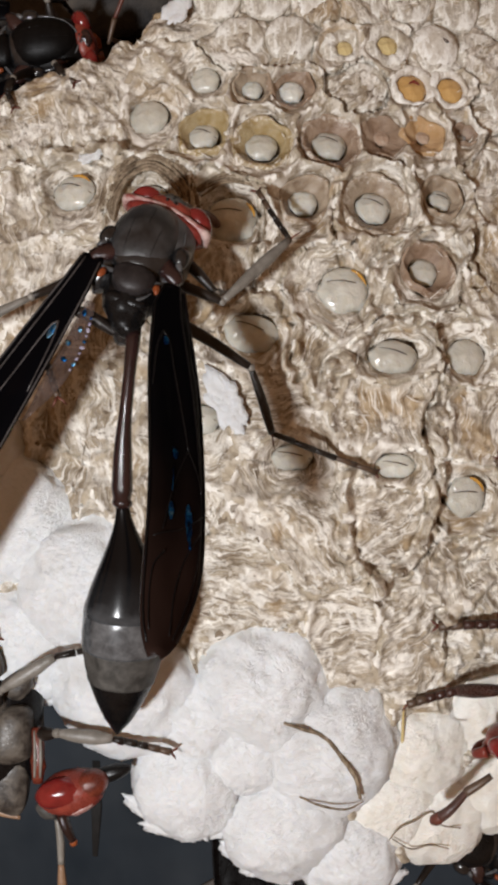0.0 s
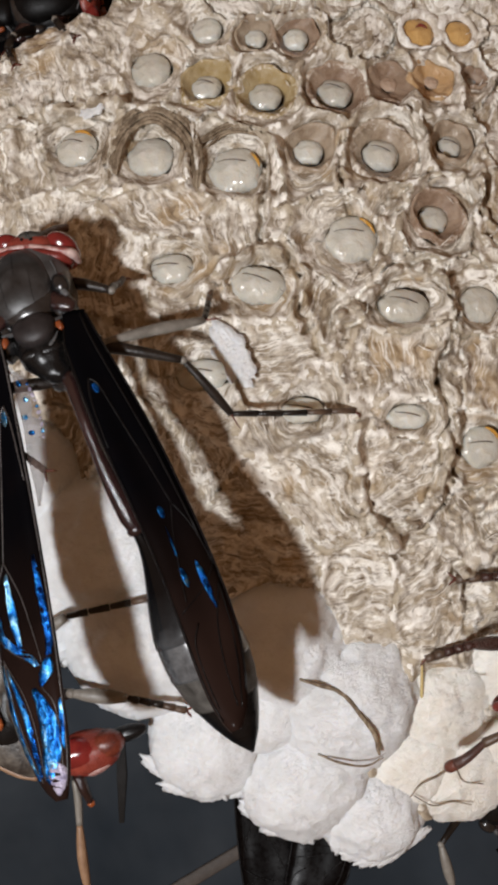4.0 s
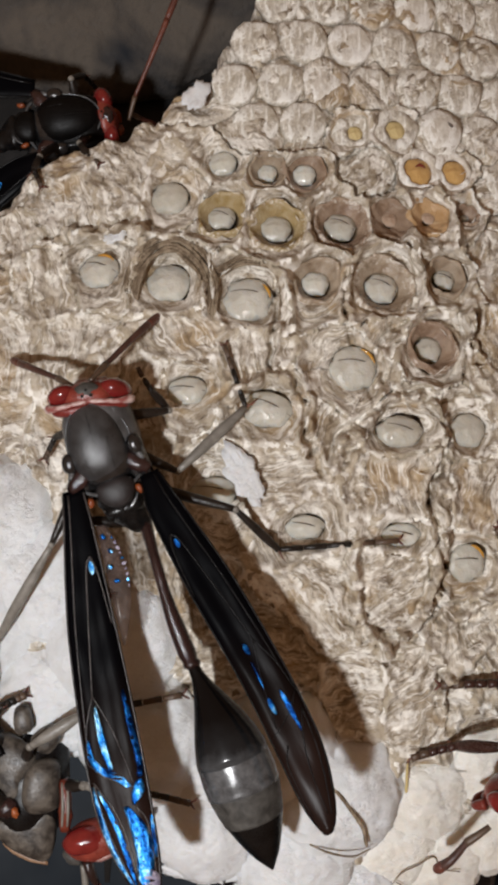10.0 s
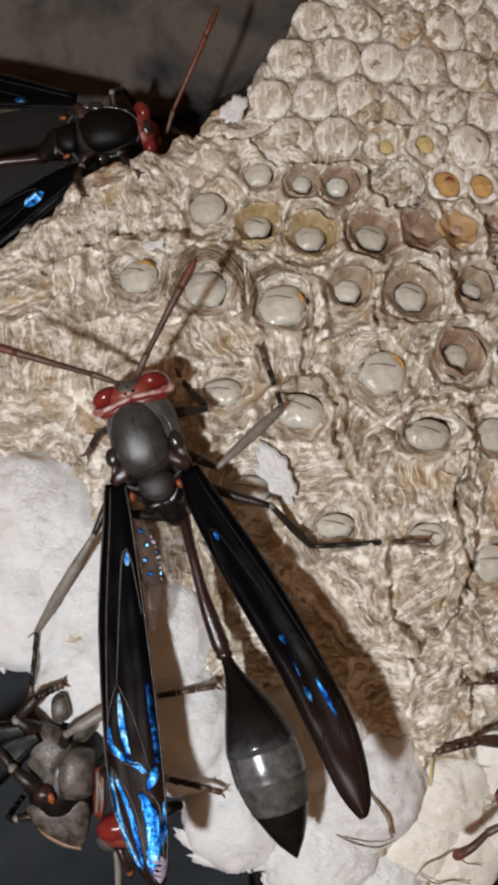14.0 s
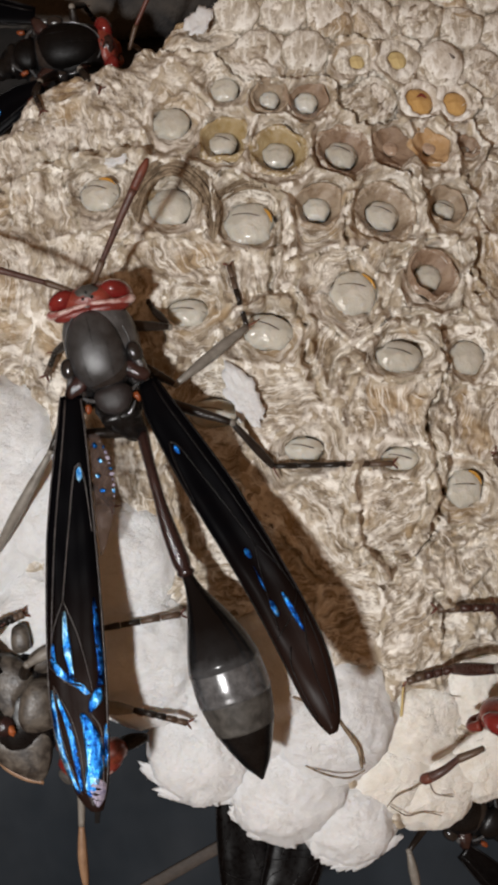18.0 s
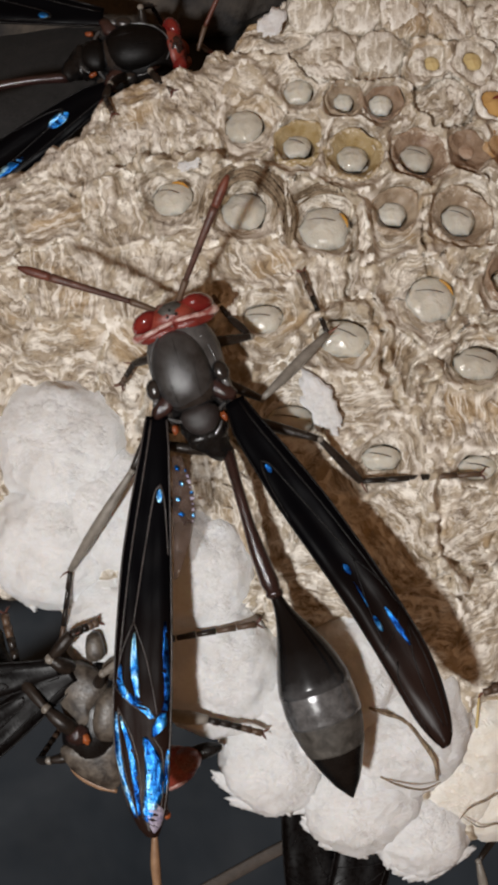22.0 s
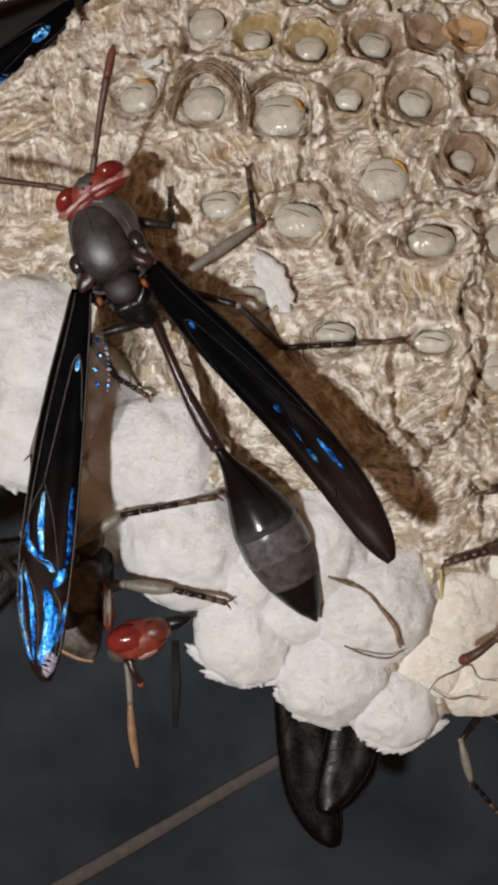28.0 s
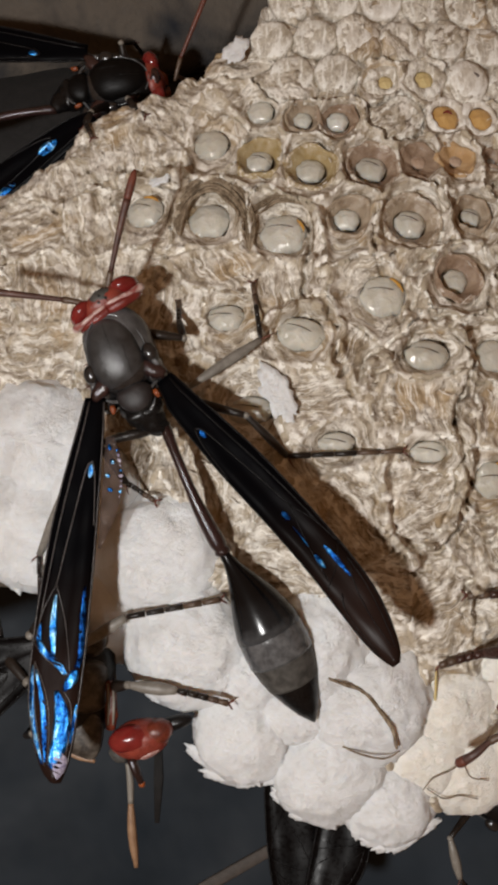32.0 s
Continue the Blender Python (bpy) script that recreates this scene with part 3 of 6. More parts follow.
def build_nest():
    nest = tagged(new("wasp_nest"), "grey-brown paper nest with open and capped cells and white cocoons", "wasp nest")
    nest.location = (0, 0, -26 * MM)
    up = Matrix.Translation((0, 0, 26 * MM))

    # comb face: one sheet of layered paper with pits for the open cells
    dx = 0.1
    xs, ys = np.arange(-22, 27.01, dx), np.arange(-26, 48.01, dx)
    gx, gy = np.meshgrid(xs, ys)
    slow3, slow9 = fbm(gx * 0.45, gy * 0.45, 3), fbm(gx * 0.45, gy * 0.45, 9)
    wx = gx + 0.75 * slow3 + 0.16 * fbm(gx * 2.1, gy * 2.1, 13, 2)
    wy = gy + 0.75 * slow9 + 0.16 * fbm(gx * 2.1, gy * 2.1, 19, 2)
    seeds = [(x, y, R) for x, y, r, R in OPEN_CELLS + PUPA_CELLS] + [(x, y, r) for x, y, r in CAPS]
    seeds += [(x, y, 0.8 * r) for x, y, r in COCOONS + CREAM_COCOONS] + SHUT_CELLS
    spots = random.Random(4)
    for _ in range(900):
        x, y, R = spots.uniform(-21, 21), spots.uniform(-24, 24), spots.uniform(1.5, 2.0)
        if y > 17 and x > 0 or y > 22:
            continue
        if all(math.hypot(x - a, y - b) > R + 0.95 * c for a, b, c in seeds):
            seeds.append((x, y, R))
    best, second, who = np.full(gx.shape, 99.0), np.full(gx.shape, 99.0), np.zeros(gx.shape, int)
    for k, (x, y, R) in enumerate(seeds):
        d = np.hypot(wx - x, wy - y) - R
        closer = d < best
        second = np.where(closer, best, np.minimum(second, d))
        best, who = np.where(closer, d, best), np.where(closer, k, who)
    sx, sy, sr = (np.array([s[n] for s in seeds])[who] for n in range(3))
    dist, turn = np.hypot(wx - sx, wy - sy), np.arctan2(wy - sy, wx - sx)
    gap = second - best
    z = height_np(gx, gy) + 0.22 * fbm(gx * 0.3, gy * 0.3, 1)
    capped = (who >= len(OPEN_CELLS) + len(PUPA_CELLS)) & (who < len(OPEN_CELLS) + len(PUPA_CELLS) + len(CAPS))
    opened = who < len(OPEN_CELLS)
    wall = np.exp(-(gap / 0.42) ** 2)
    calm = np.ones(gx.shape)
    for x, y, r, R in OPEN_CELLS + PUPA_CELLS:
        calm = np.minimum(calm, 0.15 + 0.85 * step(1.0 * r, 1.15 * R + 0.2, np.hypot(gx - x, gy - y)))
    patchy = step(-0.12, 0.2, fbm(gx * 0.35, gy * 0.35, 77, 3))
    tall = 0.34 + 0.3 * fbm(gx * 0.5, gy * 0.5, 71, 3)
    crest = tall * wall - 0.5 * patchy * np.exp(-(gap / 0.13) ** 2)
    edged = np.zeros(gx.shape, bool)
    for k, (x, y, r, R) in enumerate(OPEN_CELLS):
        if (x, y) in FILM_AT:
            edged |= who == k
    z += np.where(capped, -0.36 * wall, np.where(edged, 0.62 * wall, crest))
    # each cell's paper stands highest at its lower lip and leans over the next one
    lean = np.clip((sy - wy) / 2.2, -1, 1.3)
    z += np.where(capped, 0, 0.16 * lean * step(0.0, 0.5, gap))
    z -= np.where(opened, 0.42, np.where(capped, 0, 0.12)) * step(0.15, 1.5, gap)
    # the run of the fibres: round the open cells, straight over the closed ones
    aim = hash_np(sx, sy, 3) * 6.28
    closed = who >= len(OPEN_CELLS) + len(PUPA_CELLS)
    across = np.where(closed, (wx - sx) * np.cos(aim) + (wy - sy) * np.sin(aim), dist)
    along = np.where(closed, (wy - sy) * np.cos(aim) - (wx - sx) * np.sin(aim), turn * np.maximum(sr, 0.7))
    # bands of paper, torn and flaked
    lay = across * 3.4 + 1.6 * fbm(gx * 0.8, gy * 0.8, 21)
    inner = step(0.0, 0.5, gap)
    z += 0.03 * np.sin(lay * 1.7) * step(0.2, 0.9, dist) * calm * inner
    torn = fbm(across * 1.5 + who * 3.1 + 0.7 * fbm(gx * 0.8, gy * 0.8, 41), along * 0.6 + 0.7 * fbm(gx * 0.8, gy * 0.8, 43), 5, 3)
    z += calm * (0.12 * inner * (0.5 - np.abs(torn) * 2) * np.where(capped, 0.5, 1) + 0.42 * fbm(gx * 0.35, gy * 0.35, 51, 3) + 0.2 * fbm(gx * 2.4, gy * 2.4, 8, 3))
    # flakes: small plates of paper that step over one another
    for k in range(3):
        plate = fbm(gx * (0.9 + 0.3 * k) + 0.5 * wy, gy * (0.9 + 0.2 * k) - 0.3 * wx, 90 + k, 3)
        z += calm * 0.085 * step(0.02, 0.07, plate)
    for line in CRACKS:
        for (x0, y0), (x1, y1) in zip(line, line[1:]):
            t = np.clip(((wx - x0) * (x1 - x0) + (wy - y0) * (y1 - y0)) / ((x1 - x0) ** 2 + (y1 - y0) ** 2), 0, 1)
            off = np.hypot(wx - x0 - t * (x1 - x0), wy - y0 - t * (y1 - y0))
            z -= (0.4 + 0.7 * slow3) * np.exp(-(off / 0.14) ** 2) - 0.3 * np.exp(-((off - 0.36) / 0.18) ** 2)
    for line in FOLDS:
        for (x0, y0), (x1, y1) in zip(line, line[1:]):
            t = np.clip(((wx - x0) * (x1 - x0) + (wy - y0) * (y1 - y0)) / ((x1 - x0) ** 2 + (y1 - y0) ** 2), 0, 1)
            off = np.hypot(wx - x0 - t * (x1 - x0), wy - y0 - t * (y1 - y0))
            z += 0.5 * np.exp(-(off / 0.24) ** 2) - 0.34 * np.exp(-((off - 0.5) / 0.16) ** 2)
            wall = np.maximum(wall, 0.8 * np.exp(-(off / 0.28) ** 2))
    frayed = 1 + 0.3 * fbm(gx * 0.9, gy * 0.9, 33, 3)
    for x, y, r, R in OPEN_CELLS + PUPA_CELLS:
        q = np.hypot(gx - x, (gy - y) / squash(x, y))
        if (x, y) in FILM_AT:
            z -= 1.1 * (1 - step(0.85 * R, 1.06 * R, q * frayed))
        else:
            z -= 0.25 * (1 - step(1.0 * r, 1.2 * R, q * frayed))
        z -= 1.6 * (1 - step(0.93 * r, 1.08 * r, q * frayed))
    for x, y, r in COCOONS + CREAM_COCOONS:
        z -= 1.3 * (1 - step(0.6 * r, 1.0 * r, np.hypot(gx - x, gy - y)))
    # ragged outer edge that falls away
    px, py = np.array(OUTLINE, float).T
    inside, away = np.zeros(gx.shape, bool), np.full(gx.shape, 99.0)
    for x0, y0, x1, y1 in zip(px, py, np.roll(px, -1), np.roll(py, -1)):
        t = np.clip(((gx - x0) * (x1 - x0) + (gy - y0) * (y1 - y0)) / ((x1 - x0) ** 2 + (y1 - y0) ** 2), 0, 1)
        away = np.minimum(away, np.hypot(gx - x0 - t * (x1 - x0), gy - y0 - t * (y1 - y0)))
        cut = (y0 > gy) != (y1 > gy)
        inside ^= cut & (gx < (x1 - x0) * (gy - y0) / (y1 - y0 + 1e-9) + x0)
    sd = np.where(inside, -away, away) + 0.7 * fbm(gx * 0.9, gy * 0.9, 31)
    z -= 0.9 * step(-1.6, 0.2, sd) + 7.5 * step(-0.1, 1.3, sd)
    keep = sd < 1.5
    ids = np.cumsum(keep.ravel()).reshape(keep.shape) - 1
    quad = keep[:-1, :-1] & keep[1:, :-1] & keep[:-1, 1:] & keep[1:, 1:]
    faces = np.stack([ids[:-1, :-1][quad], ids[:-1, 1:][quad], ids[1:, 1:][quad], ids[1:, :-1][quad]], 1)
    co = np.stack([gx, gy, z], -1)[keep] * MM
    weave = np.stack([across * 1.75 + 0.6 * fbm(gx * 0.7, gy * 0.7, 61), along * 0.6 + 0.4 * fbm(gx * 0.7, gy * 0.7, 63), who * 5.3], -1)[keep]
    me = bpy.data.meshes.new("comb_face")
    me.vertices.add(len(co))
    me.vertices.foreach_set("co", co.ravel())
    me.loops.add(faces.size)
    me.loops.foreach_set("vertex_index", faces.ravel().astype(np.int32))
    me.polygons.add(len(faces))
    me.polygons.foreach_set("loop_start", np.arange(0, faces.size, 4, dtype=np.int32))
    me.update(calc_edges=True)
    me.attributes.new("weave", "FLOAT_VECTOR", "POINT").data.foreach_set("vector", weave.ravel().astype(np.float32))
    me.attributes.new("seam", "FLOAT", "POINT").data.foreach_set("value", np.where(capped, 0.2, 1).ravel()[keep.ravel()] * wall[keep].astype(np.float32))
    me.shade_smooth()
    me.materials.append(PAPER)
    face = new("comb_face", me)
    face.parent, face.matrix_basis = nest, up
    tagged(face, "fibrous grey-beige paper laid in bands round the cells")

    # back of the comb and its stalk, which carry it over the slab
    back = bmesh.new()
    rings = []
    for s, zz in ((0.98, 3.5), (0.9, 5.5), (0.6, 7.5), (0.12, 9.5)):
        rings.append([Vector((x * s, 6 * (1 - s) + y * s, min(-4.0, height(x * s, 6 * (1 - s) + y * s)) - zz)) for x, y in OUTLINE])
    loops(back, rings)
    part("comb_back", back, CAP, nest, place=up)
    stalk = bmesh.new()
    tube(stalk, smooth_line([(2, 6, -10.5), (1, 6.5, -16), (1.5, 7, -26)], 4), [3.2, 1.6, 2.0, 4.2], 14, 1, 0.2)
    part("stalk", stalk, STRAND, nest, place=up)

    # rims of the open cells
    def wrap(ob, R, ph):
        me = ob.data
        co = np.empty(len(me.vertices) * 3)
        me.vertices.foreach_get("co", co)
        x, y, z = co.reshape(-1, 3).T / MM
        w = np.stack([np.hypot(x, y) * 1.9 + z, np.arctan2(y, x) * R * 0.6, np.full(len(x), ph * 3)], -1)
        me.attributes.new("weave", "FLOAT_VECTOR", "POINT").data.foreach_set("vector", w.ravel().astype(np.float32))

    def ring_part(name, profile, material, x, y, R, label="", rough=0.1, bumpy=0.25, hexed=0.0, flat=1.0):
        """A ring of paper or film round a cell's mouth; the profile runs outwards."""
        bm = bmesh.new()
        ph, rings, seg = random.uniform(0, 6), [], 48
        for rr, zz, loose in profile:
            ring = []
            for j in range(seg):
                a = 2 * math.pi * j / seg
                six = 1 / math.cos(((a + 0.25) % (math.pi / 3)) - math.pi / 6) - 1.05
                w = 1 + loose * (hexed * six + rough * noise.noise(Vector((math.cos(a) * 1.4, math.sin(a) * 1.4, ph))))
                hz = zz + loose * bumpy * noise.noise(Vector((math.cos(a) * 2.2, math.sin(a) * 2.2, ph * 3 + rr)))
                ring.append(Vector((rr * w * math.cos(a), rr * w * math.sin(a) * (flat + (1 - flat) * loose), hz)))
            rings.append(ring)
        loops(bm, rings, False)
        ob = part(name, bm, material, nest, label, up @ seat(x, y, 0.05))
        wrap(ob, R, ph)

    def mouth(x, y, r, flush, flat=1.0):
        """The brown wall of the cell below its mouth; its dark tone adds to the gap's shade."""
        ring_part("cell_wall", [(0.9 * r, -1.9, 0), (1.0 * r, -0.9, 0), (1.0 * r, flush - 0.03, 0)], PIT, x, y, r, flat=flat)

    for x, y, r, R in OPEN_CELLS + PUPA_CELLS:
        if (x, y) in FILM_AT:
            film, gap = FILM_AT[(x, y)]
            ro = min(gap * r, 0.6 * R) if gap > 0.6 else 0.3 * r
            ring_part("cell_film", [(ro * 0.99, -0.75, 0), (ro, -0.64, 0.1), (ro * 1.05, -0.58, 0.2), (0.6 * ro + 0.4 * R, -0.42, 0.4), (0.25 * ro + 0.75 * R, -0.2, 0.7), (0.96 * R, 0.02, 0.9), (1.06 * R, 0.02, 1), (1.16 * R, -0.4, 1)],
                      film, x + 0.05 * r, y + 0.08 * r, R, "smooth translucent film across the cell", rough=0.22, hexed=0.5)
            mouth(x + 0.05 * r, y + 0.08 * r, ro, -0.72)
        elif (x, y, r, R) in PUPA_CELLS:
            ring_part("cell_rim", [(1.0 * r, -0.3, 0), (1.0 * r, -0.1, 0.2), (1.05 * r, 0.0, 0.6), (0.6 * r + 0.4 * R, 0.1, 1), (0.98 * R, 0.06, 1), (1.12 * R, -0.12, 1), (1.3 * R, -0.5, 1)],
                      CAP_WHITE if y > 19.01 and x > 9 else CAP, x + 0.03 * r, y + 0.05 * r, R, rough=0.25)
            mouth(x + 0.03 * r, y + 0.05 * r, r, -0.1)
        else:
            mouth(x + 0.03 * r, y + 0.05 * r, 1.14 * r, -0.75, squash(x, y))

    # capped cells
    for n, (x, y, r) in enumerate(CAPS):
        bm = bmesh.new()
        rings = []
        ph = random.uniform(0, 9)
        white = n % 11 == 5
        for s, zz in ((1.0, -0.5), (1.0, -0.1), (0.95, 0.08), (0.84, 0.15), (0.5, 0.17 - 0.1 * (n % 3 == 0)), (0.22, 0.18 - 0.16 * (n % 3 == 0))):
            ring = []
            for j in range(30):
                a = 2 * math.pi * j / 30 + 0.25
                hexed = 1 / max(math.cos((a % (math.pi / 3)) - math.pi / 6), 0.6)
                rad = r * s * (0.9 * (0.35 + 0.65 * hexed)) * (1 + 0.06 * noise.noise(Vector((math.cos(a) * 1.5, math.sin(a) * 1.5, ph))))
                p = Vector((rad * math.cos(a), rad * math.sin(a), zz))
                p.z += 0.16 * noise.noise(p * 1.1 + Vector((ph, 0, 0))) * (zz > 0)
                ring.append(p)
            rings.append(ring)
        loops(bm, rings)
        part("cell_cap", bm, CAP_WHITE if white else CAP, nest, "whiter paper cap" if white else "", up @ seat(x, y, 0.02, random.uniform(-4, 4)))
    bm = bmesh.new()
    blob(bm, (0, 0, -0.1), (1.36, 1.36, 0.5), (0, 0, 0), 30, 14, 0.12, 2)
    part("cell_cap", bm, CAP_WHITE, nest, "bright white cap with a small dark hole", up @ seat(10.9, 21.75, 0.12))
    bm = bmesh.new()
    tube(bm, smooth_line([(0.2, 0.3, 0.36), (0.45, 0.1, 0.38), (0.5, 0.02, 0.37)], 4), [0.06, 0.1, 0.07], 8)
    part("hole", bm, FOLD, nest, place=up @ seat(10.9, 21.75, 0.12))

    # silk domes over the grown brood
    def dome(x, y, r, material, tall):
        bm = bmesh.new()
        rings = []
        ph = Vector((x * 0.37, y * 0.41, 2))
        for i in range(1, 25):
            th = 0.58 * math.pi * i / 24
            ring = []
            for j in range(72):
                a = 2 * math.pi * j / 72
                d = Vector((math.sin(th) * math.cos(a), math.sin(th) * math.sin(a), math.cos(th)))
                k = 1 + 0.14 * noise.noise(d * 1.3 + ph) + 0.06 * noise.noise(d * 3.4 + ph) + 0.04 * noise.noise(d * 8 + ph) + 0.02 * noise.noise(d * 19 + ph)
                ring.append(Vector((d.x * r * 1.02, d.y * r * 1.02, d.z * tall * r)) * k)
            rings.append(ring)
        loops(bm, rings)
        part("cocoon_cap", bm, material, nest, "" if material is SILK else "cream-coloured silk cap", up @ seat(x, y, -0.45 - 0.17 * r))

    for x, y, r in COCOONS:
        dome(x, y, r, SILK, 0.68)
    for x, y, r in CREAM_COCOONS:
        dome(x, y, r, SILK_CREAM, 0.52)

    def silk_top(x, y):
        """How high the silk domes reach at a place."""
        high = -99.0
        for n, (a, b, r) in enumerate(COCOONS + CREAM_COCOONS):
            d, tall = math.hypot(x - a, y - b) / r, 0.68 if n < len(COCOONS) else 0.52
            if d < 0.97:
                high = max(high, height(a, b) - 0.45 - 0.17 * r + tall * r * math.sqrt(1 - d * d))
        return high

    # frayed silk along the lower edge of the domes
    frays = []
    for k in range(3):
        bm = bmesh.new()
        blob(bm, (0, 0, 0), (0.75 + 0.2 * k, 0.4, 0.14), (0, 0, 0), 32, 8, 0.5, 1.3)
        first = part("silk_fray", bm, SILK, nest, place=up @ seat(-5.2 + k, -18.2 - 0.8 * k, 0.1, -20 * k))
        frays.append(first.data)
    for n, (x, y, r) in enumerate(COCOONS):
        for a in (-150, -120, -95, -70, -40) if y < -14 else (-120, -60):
            px, py = x + 0.9 * r * math.cos(radians(a)), y + 0.9 * r * math.sin(radians(a))
            if all(math.hypot(px - c[0], py - c[1]) > 0.8 * c[2] for c in COCOONS + CREAM_COCOONS):
                share("silk_fray", frays[(n + int(a)) % 3], nest, up @ seat(px, py, -0.2, a + 90 + random.uniform(-25, 25)))

    # loose fibres and torn paper on the face
    def strand(pts, radius, material=STRAND, name="fibre_strand"):
        bm = bmesh.new()
        line = [(x, y, max(height(x, y), silk_top(x, y)) + dz) for x, y, dz in pts]
        tube(bm, smooth_line(line, 5), [radius * 0.6, radius, radius * 1.1, radius * 0.7], 7, 0.8, 0.35)
        part(name, bm, material, nest, place=up)

    strand([(1.7, -14.0, 0.05), (2.6, -14.4, 0.1), (3.7, -14.9, 0.12), (4.6, -16.0, 0.12), (5.2, -17.0, 0.15), (5.4, -18.1, 0.1)], 0.12)
    strand([(5.6, -18.3, 0.1), (4.7, -18.7, 0.1), (3.4, -18.4, 0.1), (2.4, -18.0, 0.05)], 0.06)
    strand([(7.75, -13.6, 0.15), (7.7, -15.2, 0.1), (7.72, -16.9, 0.1)], 0.08, YELLOW)
    strand([(7.0, -21.0, 0.05), (7.5, -20.3, 0.08), (8.4, -19.9, 0.08), (9.3, -19.6, 0.06), (9.8, -20.4, 0.08), (10.8, -20.6, 0.08)], 0.045)
    strand([(7.2, -20.9, 0.05), (8.2, -21.6, 0.08), (9.2, -21.5, 0.08), (10.2, -21.7, 0.06)], 0.045)
    for k in range(6):
        e = 0.17 * (k - 2.5)
        jit = [random.uniform(-0.16, 0.16) for _ in range(12)]
        strand([(-7.1 + e + jit[0], 10.6 + jit[1], 0.05), (-6.9 + e, 12.4, 0.2), (-6.2 + e * 0.8, 13.9 - e + jit[2], 0.28), (-4.8 + jit[3], 14.5 - 1.2 * e, 0.32), (-3.4 - e * 0.8 + jit[4], 13.7 - e, 0.3), (-2.7 - e, 12.2 + jit[5], 0.22), (-2.8 - e, 10.2 + jit[6], 0.0)], 0.12, STRAND, "dark_arch")
        if k < 4:
            strand([(-2.2 + e, 12.5 + jit[7], 0.1), (-0.8 + jit[8], 13.2 - e, 0.2), (0.7 + jit[9], 12.9 - e, 0.2), (1.3 - e, 11.6, 0.14), (1.2 - e, 9.8 + jit[10], 0.0)], 0.09, STRAND, "dark_arch")
    for x, y, rz, lx, ly in ((-0.9, 1.6, -62, 1.75, 0.8), (-8.0, 15.0, 30, 0.8, 0.4), (-3.4, 23.4, 60, 1.0, 0.7)):
        bm = bmesh.new()
        rings = []
        for s, zz in ((0.3, 0.1), (0.7, 0.13), (1.0, 0.08), (1.0, 0.02), (0.5, -0.25)):
            ring = []
            for j in range(40):
                a = 2 * math.pi * j / 40
                k = s * (1 + 0.4 * noise.noise(Vector((math.cos(a) * 2.6, math.sin(a) * 2.6, x))) + 0.2 * noise.noise(Vector((math.cos(a) * 8, math.sin(a) * 8, y))))
                p = Vector((lx * k * math.cos(a), ly * k * math.sin(a), zz))
                p.z += 0.12 * noise.noise(p * 1.7 + Vector((x, y, 0)))
                ring.append(p)
            rings.append(ring)
        loops(bm, rings)
        part("torn_flap", bm, SILK, nest, "bright torn flake of paper", up @ seat(x, y, 0.32, rz))

    # many short fibres lying over the paper
    fibres = bmesh.new()
    rnd = random.Random(11)
    count = 0
    while count < 260:
        x, y = rnd.uniform(-15, 15), rnd.uniform(-19, 21)
        if any(math.hypot(x - c[0], y - c[1]) < c[2] * 1.25 for c in OPEN_CELLS) or any(math.hypot(x - c[0], y - c[1]) < c[2] * 1.02 for c in COCOONS):
            continue
        if not (-14 < x and y < 19 and (y > -10 or x > 5)):
            continue
        near = min(OPEN_CELLS, key=lambda c: math.hypot(x - c[0], y - c[1]))
        a = math.atan2(y - near[1], x - near[0]) + math.pi / 2 + rnd.gauss(0, 0.4)
        ln, w = rnd.uniform(0.35, 1.1), rnd.uniform(0.02, 0.05)
        z0 = height(x, y) + rnd.uniform(-0.02, 0.14)
        d = Vector((math.cos(a), math.sin(a), rnd.gauss(0, 0.1))) * ln / 2
        b = Vector((-d.y, d.x, 0)) * rnd.uniform(-0.3, 0.3)
        tube(fibres, [Vector((x, y, z0)) - d, Vector((x, y, z0 + 0.04)) + b, Vector((x, y, z0)) + d], [w * 0.5, w, w * 0.5], 4)
        count += 1
    lint = part("paper_lint", fibres, CAP_WHITE, nest, "short pale wood fibres over the paper", up)
    tagged(lint, kind="stuff")
    return nest


build_nest()


# ---- the brood in the open cells ----
def grub(x, y, r, material, label, slit=False, sink=0.0, lean=0.0, low=0.08):
    """The bulging end of a larva, pressed to the lower side of its cell's mouth."""
    bm = bmesh.new()
    flat = squash(x, y)
    blob(bm, (0, 0, 0), (r * 1.06, r * 1.04 * flat, r * 0.5), (0, 0, 0), 32, 18, 0.16, 0.9)
    body = finish("grub", bm, material, None, "", seat(x - 0.6 * low * r, y - low * r, -0.2 * r - sink, lean))
    tagged(body, label, "larva", "brood in the open cells")
    if slit:
        bm = bmesh.new()
        line = []
        for i in range(15):
            u = -0.9 + 1.84 * i / 14
            v = 0.2 - 0.36 * u + 0.09 * math.cos(u * 2.2)
            line.append((u * r * 0.98, v * r * flat, 0.5 * r * math.sqrt(max(0.02, 1 - u * u - v * v))))
        tube(bm, line, [0.01, 0.026, 0.034, 0.05, 0.025], 6)
        part("fold", bm, FOLD, body, "thin dark fold across the grub")
    return body


